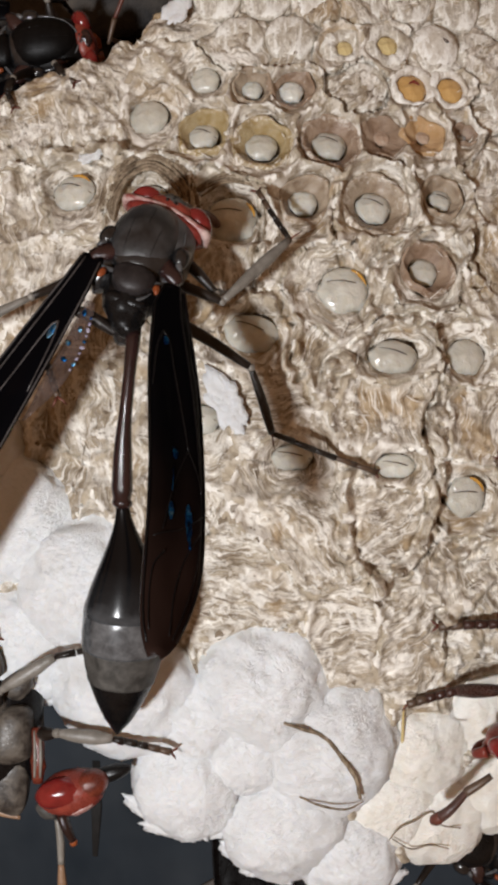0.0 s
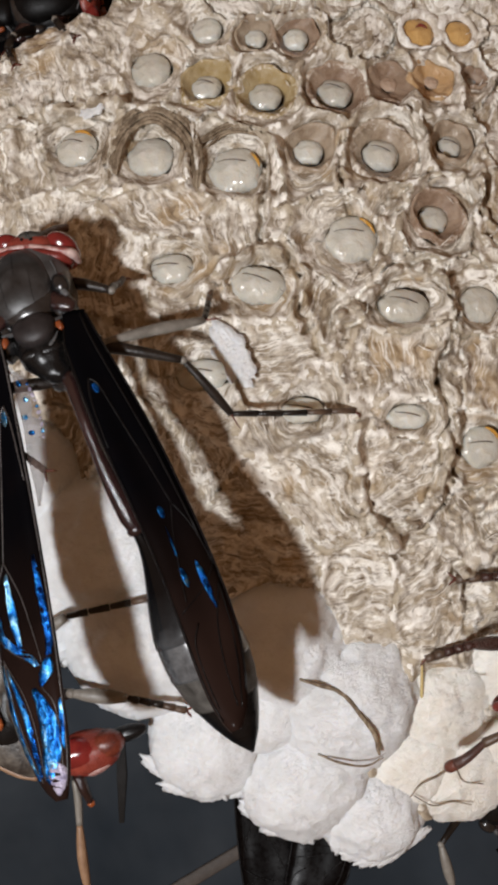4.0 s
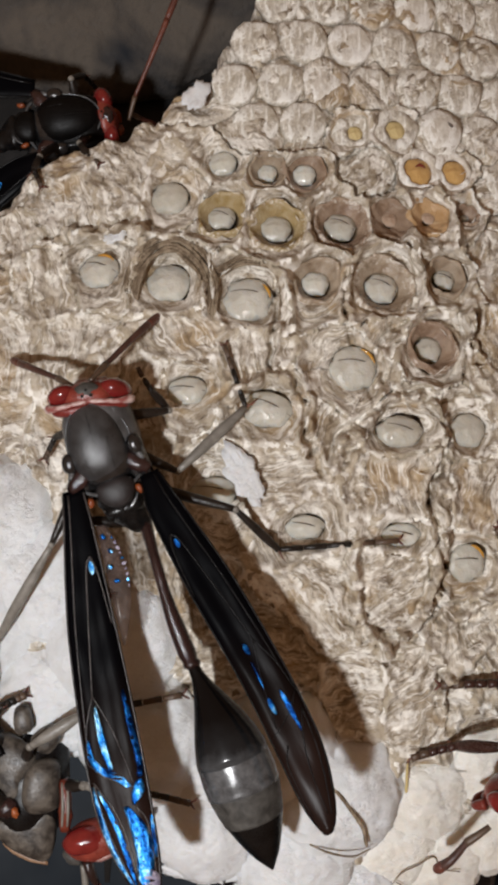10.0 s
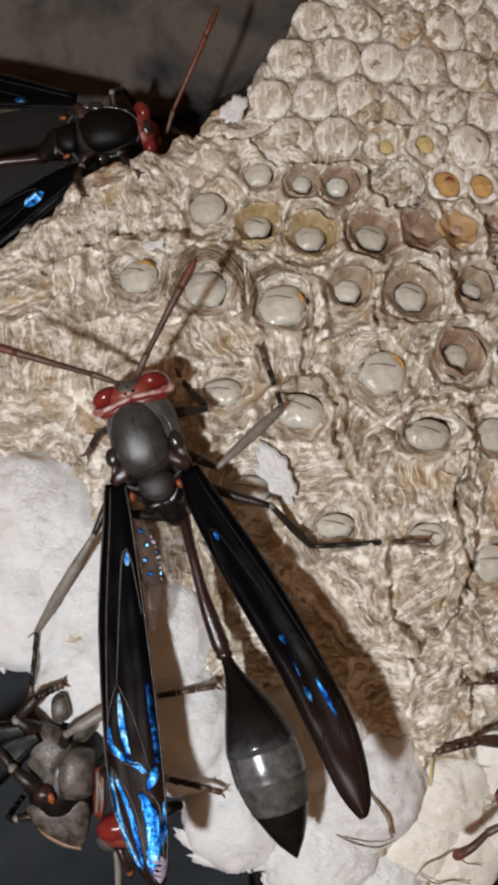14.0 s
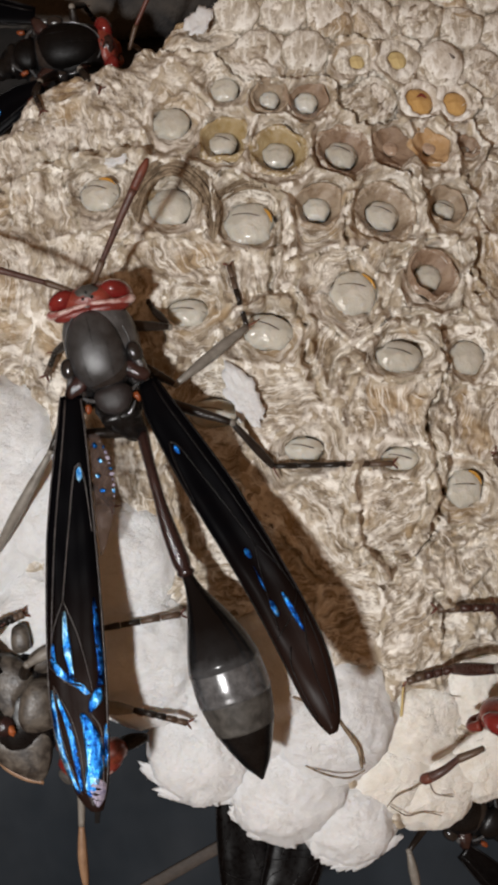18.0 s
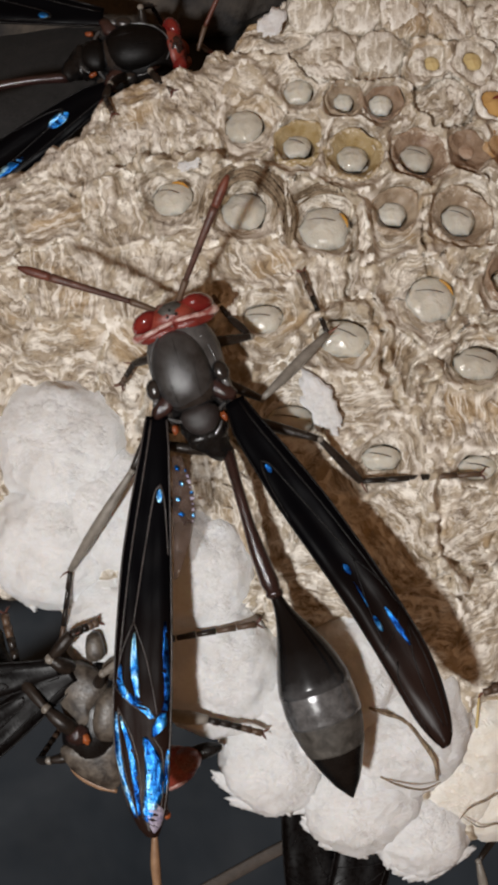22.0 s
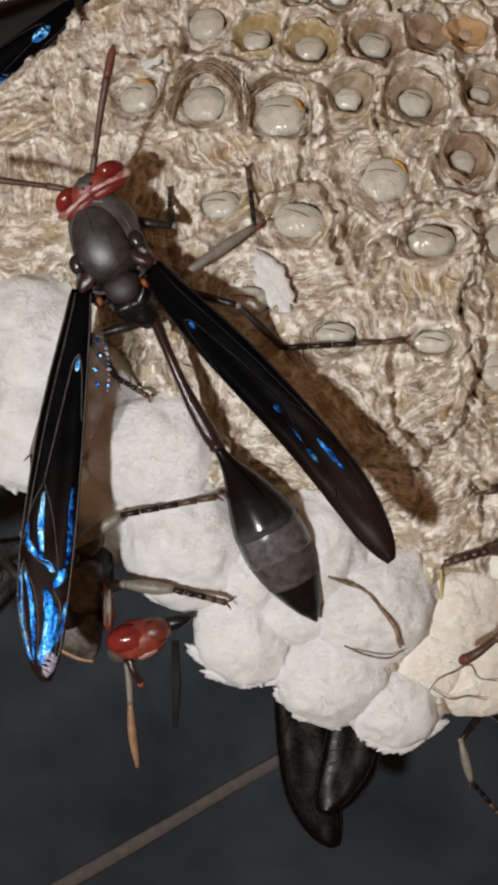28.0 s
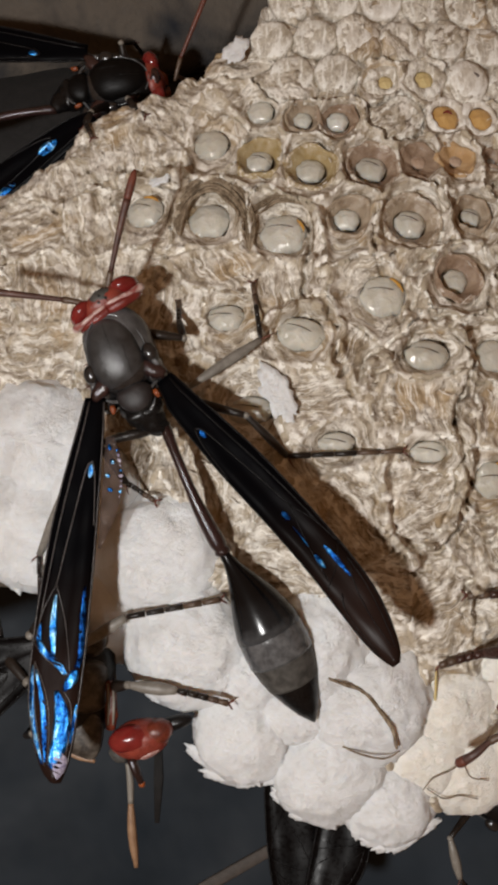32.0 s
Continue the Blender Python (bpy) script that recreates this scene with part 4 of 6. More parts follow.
WHITE_GRUB = "milky white wet grub curled in its paper cell"
for i, (x, y, r, R) in enumerate(OPEN_CELLS):
    if (x, y) in FILM_AT:
        gap = FILM_AT[(x, y)][1]
        tone = GRUB if gap > 0.6 else GRUB_AMBER
        grub(x + 0.05 * r, y + 0.08 * r, 0.88 * min(r * gap, 0.6 * R) if gap > 0.6 else 0.5 * r, tone, "milky grub behind a film in its cell", i % 2 == 0 and gap > 0.6, 0.58 if gap > 0.6 else 0.5, -8, 0.24 if gap > 0.6 else 0.0)
    elif (x, y, r, R) in SLIT_CELLS:
        grub(x, y, 1.07 * r, GRUB, "fat milky grub with a dark fold, filling its cell", True, 0.42, (i * 37) % 30 - 12)
    else:
        grub(x, y, 1.07 * r, GRUB, WHITE_GRUB, i % 3 != 1, 0.48, random.uniform(-10, 10))
for i, (x, y, r, R) in enumerate(PUPA_CELLS):
    pupa = grub(x, y, r * 1.02, ORANGE if i < 2 else YELLOW, "orange pupa seen in its cell" if i < 2 else "yellow pupa seen through its cell", False, 0.12, 0, 0.04)
    if i == 0:
        bm = bmesh.new()
        tube(bm, smooth_line([(-0.3, 0.16, 0.5), (0, 0.32, 0.48), (0.3, 0.14, 0.5)], 5), [0.04, 0.1, 0.04], 8)
        part("mark", bm, FACE, pupa, "dark red curved mark")


# amber linings in the shaded gap beside some grubs
def lining(x, y, r, a0, a1):
    bm = bmesh.new()
    pts = [(1.0 * r * math.cos(radians(a)), 1.0 * r * math.sin(radians(a)), -0.1) for a in range(a0, a1 + 1, 10)]
    tube(bm, pts, [0.02, 0.09, 0.1, 0.05], 7)
    ob = finish("amber_drop", bm, LINING, None, "", seat(x, y, 0.05))
    tagged(ob, "thin amber crescent of saliva in the cell's mouth", "amber film", "amber films in the cells")


for x, y, r, a0, a1 in ((5.2, 7.37, 1.1, 10, 70), (-8.87, 13.15, 0.92, 30, 100), (11.2, -3.21, 0.9, 10, 80), (-0.47, 11.23, 1.1, 0, 50), (-2.38, 0.85, 1.1, 20, 60)):
    lining(x, y, r, a0, a1)


# ---- paper wasps ----
def wing_edge(u, wide):
    """The bulging outer edge of the folded wing."""
    if u > 0.74:
        tip = 0.04 * max(0.0, (u - 0.95) / 0.05) ** 2
        return wide * (0.4 - tip + 0.6 * max(0.0, math.cos((u - 0.74) / 0.26 * math.pi / 2)) ** 0.75)
    return wide * (0.3 + 0.36 * math.sin(min(1, u / 0.4) * math.pi / 2) + 0.34 * math.sin(u / 0.74 * math.pi / 2) ** 2)


def wing_lean(side, u):
    """The two wings are not folded alike: the right one's inner edge runs in towards the tip."""
    return 0.34 * math.sin(math.pi * (u - 0.25) / 0.75) ** 1.5 if side > 0 and 0.25 < u < 1 else 0.0


def wing_sheet(side, length, wide, camber=0.28, seg=56):
    """A fore wing folded lengthwise: straight inner edge, bulging outer edge, a little thickness."""
    bm = bmesh.new()
    tops, lows = [], []
    for i in range(seg + 1):
        u = i / seg
        outer = wing_edge(u, wide)
        inner = wing_lean(side, u) - 0.3 - (0.45 if side > 0 else 0.08) * max(0.0, 1 - u) ** 1.5 * min(1.0, u / 0.08) - 0.12 * math.sin(u * math.pi) + 0.34 * u ** 6 + 0.3 * max(0.0, (u - 0.88) / 0.12) ** 2.5
        row_t, row_l = [], []
        for j in range(9):
            v = j / 8
            x = inner + (outer - inner) * v
            z = camber * math.sin(v * math.pi) * (0.4 + 0.6 * u) + 0.10 * math.sin(v * 3 * math.pi) * math.sin(u * math.pi) + 0.5 * u * u
            z += 0.05 * noise.noise(Vector((x * 1.2, u * 12, side)))
            row_t.append(bm.verts.new((side * x, -u * length, z + 0.035)))
            row_l.append(bm.verts.new((side * x, -u * length, z - 0.035)))
        tops.append(row_t)
        lows.append(row_l)
    for i in range(seg):
        for j in range(8):
            bm.faces.new((tops[i][j], tops[i][j + 1], tops[i + 1][j + 1], tops[i + 1][j]))
            bm.faces.new((lows[i][j], lows[i + 1][j], lows[i + 1][j + 1], lows[i][j + 1]))
    for i in range(seg):
        for j in (0, 8):
            bm.faces.new((tops[i][j], tops[i + 1][j], lows[i + 1][j], lows[i][j]))
    for i in (0, seg):
        for j in range(8):
            bm.faces.new((tops[i][j], tops[i][j + 1], lows[i][j + 1], lows[i][j]))
    return bm


def wing_point(side, length, wide, u, v, lift=0.06, camber=0.28):
    outer = wing_edge(u, wide)
    inner = wing_lean(side, u) - 0.3 - (0.45 if side > 0 else 0.08) * max(0.0, 1 - u) ** 1.5 * min(1.0, u / 0.08) - 0.12 * math.sin(u * math.pi) + 0.34 * u ** 6 + 0.3 * max(0.0, (u - 0.88) / 0.12) ** 2.5
    x = inner + (outer - inner) * v
    z = camber * math.sin(v * math.pi) * (0.4 + 0.6 * u) + 0.10 * math.sin(v * 3 * math.pi) * math.sin(u * math.pi) + 0.5 * u * u
    return Vector((side * x, -u * length, z + lift))


def cell(u0, u1, v0, v1):
    """The course of one plain patch of sheen: place along the wing, place across it, half width."""
    mid, half, d = (v0 + v1) / 2, (v1 - v0) / 2, u1 - u0
    return [(u0, mid, half * 0.15), (u0 + d * 0.2, mid, half * 0.85), (u0 + d * 0.5, mid, half), (u1 - d * 0.2, mid, half * 0.8), (u1, mid, half * 0.15)]


def sheen_patch(side, length, wide, course):
    """One patch of painted blue sheen: a slightly puckered sheet just over the membrane."""
    bm = bmesh.new()
    line, m = smooth_line(course, 5), 5
    n = len(line) - 1
    rows = []
    for i, q in enumerate(line):
        row = []
        for j in range(m + 1):
            v = min(max(q.y + max(q.z, 0.004) * (2 * j / m - 1), 0.01), 0.99)
            p = wing_point(side, length, wide, q.x, v, 0.055)
            p.z += 0.05 * noise.noise(p * 2.4) + 0.03 * math.sin(i * 1.9 + j)
            row.append(bm.verts.new(p))
        rows.append(row)
    for i in range(n):
        for j in range(m):
            bm.faces.new((rows[i][j], rows[i][j + 1], rows[i + 1][j + 1], rows[i + 1][j]))
    made = bmesh.ops.extrude_face_region(bm, geom=bm.faces[:])["geom"]
    for v in made:
        if isinstance(v, bmesh.types.BMVert):
            v.co.z += 0.015
    return bm


def build_wing(root, side, hinge, yaw, pitch, roll, length, wide, sheens, ragged=False):
    wing = part("wing", wing_sheet(side, length, wide), WING if sheens else WING_BLACK, root, "smoky black folded wing", at(*hinge, pitch, roll, yaw))
    def vein(name, rows, r0, r1):
        bm = bmesh.new()
        flat = smooth_line([(u, v, 0) for u, v in rows], 6)
        tube(bm, [wing_point(side, length, wide, p.x, p.y, 0.045) for p in flat], [r0, (r0 + r1) / 2, r1], 6)
        part(name, bm, VEIN_PALE if ragged else VEIN, wing)

    for rows in (((0.01, 0.97), (0.4, 0.98), (0.7, 0.985), (0.93, 0.97)), ((0.01, 0.03), (0.4, 0.02), (0.75, 0.02), (0.975, 0.05)), ((0.01, 0.72), (0.3, 0.8), (0.6, 0.9)), ((0.17, 0.26), (0.2, 0.42), (0.35, 0.56), (0.5, 0.68)), ((0.17, 0.26), (0.22, 0.14), (0.34, 0.07))):
        vein("vein", rows, 0.055, 0.035)
    for rows in (((0.5, 0.68), (0.57, 0.86), (0.655, 0.95)), ((0.5, 0.68), (0.58, 0.46), (0.66, 0.32), (0.72, 0.24)), ((0.655, 0.95), (0.7, 0.62), (0.74, 0.1)),
                 ((0.7, 0.9), (0.77, 0.87), (0.88, 0.83), (0.96, 0.8)), ((0.7, 0.9), (0.78, 0.64), (0.87, 0.56), (0.955, 0.66)), ((0.77, 0.3), (0.82, 0.13), (0.95, 0.14))):
        vein("cross_vein", rows, 0.032, 0.022)
    # the wing's blue sheen, laid on as coloured patches
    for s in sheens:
        part("sheen_cell", sheen_patch(side, length, wide, s), SHEEN, wing, "patch of blue sheen painted on the wing")
    if ragged:
        # the hind wing's edge, which shows beside the fore wing
        bm = bmesh.new()
        rows = []
        for i in range(13):
            y = -2.0 - 0.5 * i
            w = 0.95 * math.sin(math.pi * (0.12 + 0.86 * i / 12)) + 0.1
            rows.append([Vector((-side * (0.5 + w * j / 3), y, -0.12 + 0.06 * math.sin(i + j))) for j in range(4)])
        vs = [[bm.verts.new(p) for p in r] for r in rows]
        for i in range(12):
            for j in range(3):
                bm.faces.new((vs[i][j], vs[i][j + 1], vs[i + 1][j + 1], vs[i + 1][j]))
        made = bmesh.ops.extrude_face_region(bm, geom=bm.faces[:])["geom"]
        for v in made:
            if isinstance(v, bmesh.types.BMVert):
                v.co.z -= 0.02
        hind = part("hind_wing", bm, CLEAR, wing, "clear brownish edge of the hind wing")
        # glints along the hind wing, modelled as small blue and lilac beads
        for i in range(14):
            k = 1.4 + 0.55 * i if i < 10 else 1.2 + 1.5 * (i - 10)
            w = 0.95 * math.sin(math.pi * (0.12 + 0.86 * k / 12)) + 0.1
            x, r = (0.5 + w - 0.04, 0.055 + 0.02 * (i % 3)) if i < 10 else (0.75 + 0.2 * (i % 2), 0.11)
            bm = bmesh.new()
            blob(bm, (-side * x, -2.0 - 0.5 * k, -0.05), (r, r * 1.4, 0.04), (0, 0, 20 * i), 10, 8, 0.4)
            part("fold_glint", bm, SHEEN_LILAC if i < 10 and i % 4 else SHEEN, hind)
        part("wing_tip", sheen_patch(side, length, wide, cell(0.925, 0.99, 0.04, 0.5)), SHEEN_LILAC, wing, "lilac sheen painted on the frayed wing tip")
    return wing


def build_leg(root, pts, pale, thick=1.0, tone=LEG):
    """pts: hip, knee, ankle and claw in the wasp's own space."""
    hip, knee, ankle, claw = (Vector(p) for p in pts)
    o = hip
    bm = bmesh.new()
    blob(bm, (0, 0, 0), (0.42, 0.42, 0.5), (0, 0, 0), 12, 8)
    leg = part("leg", bm, SLATE_SHELL, root, place=at(*hip))
    bm = bmesh.new()
    tube(bm, smooth_line([hip - o, (hip + knee) / 2 - o + Vector((0, 0, 0.25)), knee - o], 5), [0.2 * thick, 0.3 * thick, 0.26 * thick, 0.17 * thick], 10)
    part("femur", bm, tone, leg)
    bm = bmesh.new()
    tube(bm, smooth_line([knee - o, (knee + ankle) / 2 - o + Vector((0, 0, 0.08)), ankle - o], 5), [0.15 * thick, (0.29 if pale else 0.21) * thick, (0.32 if pale else 0.24) * thick, 0.18 * thick], 10, 0.85)
    part("tibia", bm, LEG_PALE if pale else tone, leg)
    bm = bmesh.new()
    blob(bm, knee - o, (0.2 * thick, 0.2 * thick, 0.2 * thick), (0, 0, 0), 12, 8, 0.15)
    part("knee", bm, LEG_PALE, leg)
    d = claw - ankle
    for k in range(5):
        a, b = ankle + d * (k / 5 + 0.01), ankle + d * ((k + 1) / 5)
        sag = Vector((0, 0, -0.06 * math.sin(k)))
        bm = bmesh.new()
        tube(bm, [a - o + sag, (a + b) / 2 - o + sag, b - o + sag], [0.135 * thick, 0.15 * thick, 0.17 * thick], 8)
        part("tarsal_joint", bm, LEG_BROWN if k > 2 else tone, leg)
    across = d.cross(Vector((0, 0, 1))).normalized() * 0.25
    for s in (-1, 1):
        bm = bmesh.new()
        tube(bm, [claw - o, claw - o + d.normalized() * 0.25 + across * s * 0.8, claw - o + d.normalized() * 0.35 + across * s * 1.3 + Vector((0, 0, -0.15))], [0.07, 0.06, 0.02], 6)
        part("claw", bm, HORN_RED, leg)
    bm = bmesh.new()
    back = (ankle - knee).normalized()
    tube(bm, [ankle - o, ankle - o + back * 0.35 + across * 0.9, ankle - o + back * 0.6 + across * 1.1], [0.05, 0.04, 0.012], 6)
    part("spur", bm, HORN_RED, leg)
    return leg


def build_antenna(root, base, yaw, pitch, material, length=6.4, bend=0.25, tip=HORN_RED, girth=1.0):
    bm = bmesh.new()
    tube(bm, smooth_line([(0, 0, 0), (0, 0.7, 0.12), (0, 1.5, 0.1)], 4), [0.11 * girth, 0.14 * girth, 0.17 * girth], 8)
    horn = part("antenna", bm, LEG_BROWN, root, place=at(*base, pitch, 0, yaw))
    line = smooth_line([(0, 1.45, 0.1), (bend * 0.6, 1.5 + 0.5 * (length - 1.5), 0.35), (bend, length, -0.1)], 12)
    cut = int(len(line) * 0.7)
    bm = bmesh.new()
    tube(bm, line[:cut + 1], [girth * (0.115 + 0.07 * k / 16) * (1 + 0.05 * (k % 2)) for k in range(17)], 10)
    part("flagellum", bm, material, horn)
    bm = bmesh.new()
    tube(bm, line[cut:], [girth * q for q in (0.186, 0.2, 0.205, 0.2, 0.17, 0.07)], 10)
    part("flagellum_tip", bm, tip, horn, "redder, thicker antenna tip")
    return horn


PLATE = ((1.0, -0.05), (0.99, 0.06), (0.96, 0.2), (0.9, 0.38), (0.78, 0.6), (0.6, 0.8), (0.38, 0.94), (0.14, 1.0))


def plate(bm, centre, rx, front, back, rise, turn=(0, 0, 0), deep=0.6, power=2.2, seg=44):
    """A domed plate of shell with a steep rim."""
    e, c = Euler([radians(a) for a in turn]).to_matrix(), Vector(centre)
    rings = []
    for s, h in ((1.0, -deep / rise),) + PLATE:
        ring = []
        for j in range(seg):
            ca, sa = math.cos(2 * math.pi * j / seg), math.sin(2 * math.pi * j / seg)
            k = s * (abs(ca) ** power + abs(sa) ** power) ** (-1 / power)
            ring.append(c + e @ Vector((rx * ca * k, (front if sa > 0 else back) * sa * k, h * rise)))
        rings.append(ring)
    loops(bm, rings)


def on_plate(x, y, centre, rx, front, back, rise, power=2.2):
    """A point on the top of a level plate, a hair above it."""
    s = ((abs(x) / rx) ** power + (abs(y) / (front if y > 0 else back)) ** power) ** (1 / power)
    for (a, ha), (b, hb) in zip(PLATE, PLATE[1:]):
        if s >= b:
            k = min(max((s - b) / (a - b), 0), 1)
            return Vector(centre) + Vector((x, y, rise * (hb + (ha - hb) * k) + 0.01))
    return Vector(centre) + Vector((x, y, rise + 0.01))


def build_wasp(label, where, head_turn=(0, 0, 0), horns=(), legs=(), wings=(), abdomen_turn=0.0, horn_mat=None, grey=GREY, abdomen_dip=0.0, head_size=1.08, banded=False, neck=(0, 0, 0), stout=1.0, jaw=RUST):
    root = tagged(new("paper_wasp"), label, "wasp", "wasps on the nest")
    root.matrix_basis = where
    made = {"root": root, "legs": [], "wings": [], "horns": []}
    # thorax in its plates
    bm = bmesh.new()
    tube(bm, smooth_line([(0, 2.55, -0.35), (0, 1.6, 0.0), (0, 0.2, 0.12), (0.02, -1.1, 0.1), (0.05, -1.9, -0.05)], 5), [0.35, 0.95, 1.25, 1.45, 1.55, 1.55, 1.45, 1.25, 0.8], 32, 0.8)
    thorax = part("thorax", bm, SLATE_SHELL, root, "slate-grey domed thorax")
    bm = bmesh.new()
    plate(bm, (0.14, 0.55, 0.1), 1.86, 2.25, 2.1, 1.0, (0, 0, 0), 1.2, 2.4)
    part("pronotum", bm, PRONOTUM if grey is GREY else grey, thorax, "paler grey front collar of the thorax")
    bm = bmesh.new()
    shape = ((-0.12, -0.02, 0.72), 1.46, 2.2, 1.75, 0.82)
    plate(bm, *shape, deep=0.5)
    part("mesonotum", bm, grey, thorax, "dark slate dome of the thorax")
    for x0, x1, y0, y1 in ((0.0, 0.02, 1.9, 0.2), (0.68, 0.6, 0.4, -1.4), (-0.68, -0.6, 0.4, -1.4)):
        bm = bmesh.new()
        tube(bm, [on_plate(x0 + (x1 - x0) * k / 9, y0 + (y1 - y0) * k / 9, *shape) for k in range(10)], [0.008, 0.014, 0.008], 6)
        part("suture", bm, BLACK, thorax, "fine dark line along the thorax")
    bm = bmesh.new()
    rim = [(1.62 * math.cos(radians(a)), 0.05 + 2.3 * math.sin(radians(a)), 0.72 + 0.05 * math.sin(a)) for a in range(-20, 201, 10)]
    tube(bm, rim, [0.03, 0.05, 0.06, 0.05, 0.03], 8)
    part("collar_edge", bm, FROST, thorax, "pale edge of the collar")
    for s in (-1, 1):
        bm = bmesh.new()
        plate(bm, (s * 1.72, -0.35, 0.72), 0.4, 0.5, 0.55, 0.3, (0, s * 28, s * 10), 0.4)
        part("tegula", bm, SLATE_SHELL, thorax)
        bm = bmesh.new()
        blob(bm, (s * 1.25, -2.55, 0.66), (0.16, 0.26, 0.14), (0, 0, s * 18), 14, 8, 0.4)
        part("rust_spot", bm, RUST, thorax, "small rust-orange plate")
        bm = bmesh.new()
        blob(bm, (s * 1.3, -1.0, -0.45), (0.75, 1.7, 1.0), (0, 0, s * 8), 20, 12, 0.12, 1.6)
        part("side_plate", bm, SLATE_SHELL, thorax)
        bm = bmesh.new()
        tube(bm, smooth_line([(s * 1.1, -1.0, 0.5), (s * 1.6, -1.35, 0.6), (s * 2.05, -1.75, 0.55)], 4), [0.5, 0.45, 0.4, 0.25], 12, 0.7, 0.3)
        part("wing_base", bm, MAROON, thorax)
        bm = bmesh.new()
        blob(bm, (s * 1.78, -0.95, 0.74), (0.15, 0.3, 0.1), (0, 0, s * 30), 14, 10, 0.5)
        part("pale_lobe", bm, FROST, thorax, "small pale shiny lobe at the wing root")
        bm = bmesh.new()
        tube(bm, smooth_line([(s * 0.4, -2.35, 0.75), (s * 1.0, -2.2, 0.62), (s * 1.5, -1.9, 0.35)], 4), [0.08, 0.12, 0.06], 8)
        part("ridge", bm, FROST, thorax)
    bm = bmesh.new()
    plate(bm, (0.12, -2.15, 0.74), 0.98, 0.55, 1.0, 0.4, (-6, 0, 0), 0.7, 2.0)
    part("scutellum", bm, SCUTE if grey is GREY else grey, thorax)
    bm = bmesh.new()
    plate(bm, (0.15, -3.2, 0.2), 1.0, 0.3, 0.42, 0.3, (-28, 0, 0), 0.6, 2.6)
    part("postscutellum", bm, BLACK, thorax)
    bm = bmesh.new()
    tube(bm, smooth_line([(0.05, -3.3, 0.42), (0.55, -3.28, 0.45), (0.9, -3.0, 0.5), (1.1, -2.7, 0.52)], 4), [0.03, 0.1, 0.08, 0.02], 8, 0.6, 0.2)
    part("rear_ridge", bm, FROST, thorax, "thin pale ridge across the rear")
    bm = bmesh.new()
    tube(bm, smooth_line([(0.1, -1.9, -0.3), (0.2, -2.9, -0.3), (0.45, -3.8, -0.42), (0.85, -4.45, -0.5)], 4), [1.3, 1.2, 1.0, 0.7, 0.42], 26, 0.85, 0.25)
    part("propodeum", bm, BLACK, thorax)
    # head
    bm = bmesh.new()
    blob(bm, (0, 0.78, 0.0), (1.6, 0.8, 1.22), (0, 0, 0), 28, 16, 0.03)
    head = part("head", bm, FACE, root, "dark red-brown head", at(0.05 + neck[0], 1.75 + neck[1], -0.3 + neck[2], *head_turn) @ Matrix.Scale(head_size, 4))
    made["head"] = head
    for s in (-1, 1):
        bm = bmesh.new()
        blob(bm, (s * 1.3, 0.92, 0.05), (0.86, 0.6, 1.06), (-12, s * -8, s * -8), 28, 16)
        part("eye", bm, EYE, head, "glossy deep red compound eye")
        if banded:
            bm = bmesh.new()
            tube(bm, smooth_line([(0, 0.52, 1.02), (s * 0.7, 0.42, 1.02), (s * 1.5, 0.34, 0.9), (s * 2.05, 0.38, 0.55), (s * 2.1, 0.5, -0.3)], 5), [0.13, 0.14, 0.15, 0.24, 0.1], 10)
            part("cheek_band", bm, BAND, head, "pale pinkish band behind the eye")
            bm = bmesh.new()
            tube(bm, smooth_line([(0, 0.22, 0.8), (s * 0.8, 0.16, 0.84), (s * 1.6, 0.16, 0.6), (s * 1.9, 0.2, 0.1)], 5), [0.3, 0.32, 0.26, 0.12], 12)
            part("temple", bm, TEMPLE, head)
        bm = bmesh.new()
        blob(bm, (s * 0.22, 0.76, 1.24), (0.08, 0.08, 0.06), (0, 0, 0), 10, 8)
        part("ocellus", bm, BLACK, head)
        bm = bmesh.new()
        tube(bm, smooth_line([(s * 0.75, 1.35, -1.0), (s * 0.55, 1.6, -1.45), (s * 0.1, 1.7, -1.7)], 4), [0.3, 0.26, 0.08], 8)
        part("mandible", bm, jaw, head)
    bm = bmesh.new()
    blob(bm, (0, 0.95, 0.86), (0.72, 0.5, 0.36), (0, 0, 0), 22, 12, 0.2, 2)
    part("crown", bm, DUSTY if banded else MAROON, head)
    bm = bmesh.new()
    blob(bm, (0, 1.25, -0.55), (0.75, 0.42, 0.75), (0, 0, 0), 18, 12)
    part("face_plate", bm, FACE, head)
    bm = bmesh.new()
    blob(bm, (0, 1.05, 1.22), (0.08, 0.08, 0.06), (0, 0, 0), 10, 8)
    part("ocellus", bm, BLACK, head)
    # waist and abdomen, hinged at the thorax's rear
    bm = bmesh.new()
    tube(bm, smooth_line([(0, 0, 0), (0.06, -2.2, 0.35), (0.14, -4.6, 0.2), (0.34, -6.6, -0.15), (0.45, -7.5, -0.35)], 5), [0.34, 0.27, 0.29, 0.42, 0.47, 0.34], 12)
    waist = part("waist", bm, MAROON, root, "long glossy maroon-black waist", at(0.88, -4.25, -0.5, 0, 0, abdomen_turn) @ pose(0, 0, 0, abdomen_dip, 0, 0))
    made["waist"] = waist
    axis = [Vector((0.45, -7.4, -0.35)), Vector((1.0, -10.5, -0.7)), Vector((1.3, -14.0, -1.4)), Vector((1.55, -18.1, -2.5))]
    line = smooth_line(axis, 10)
    prof = [0.26, 0.33, 0.5, 0.75, 1.02, 1.28, 1.52, 1.7, 1.8, 1.84, 1.8, 1.66, 1.42, 1.08, 0.66, 0.06]

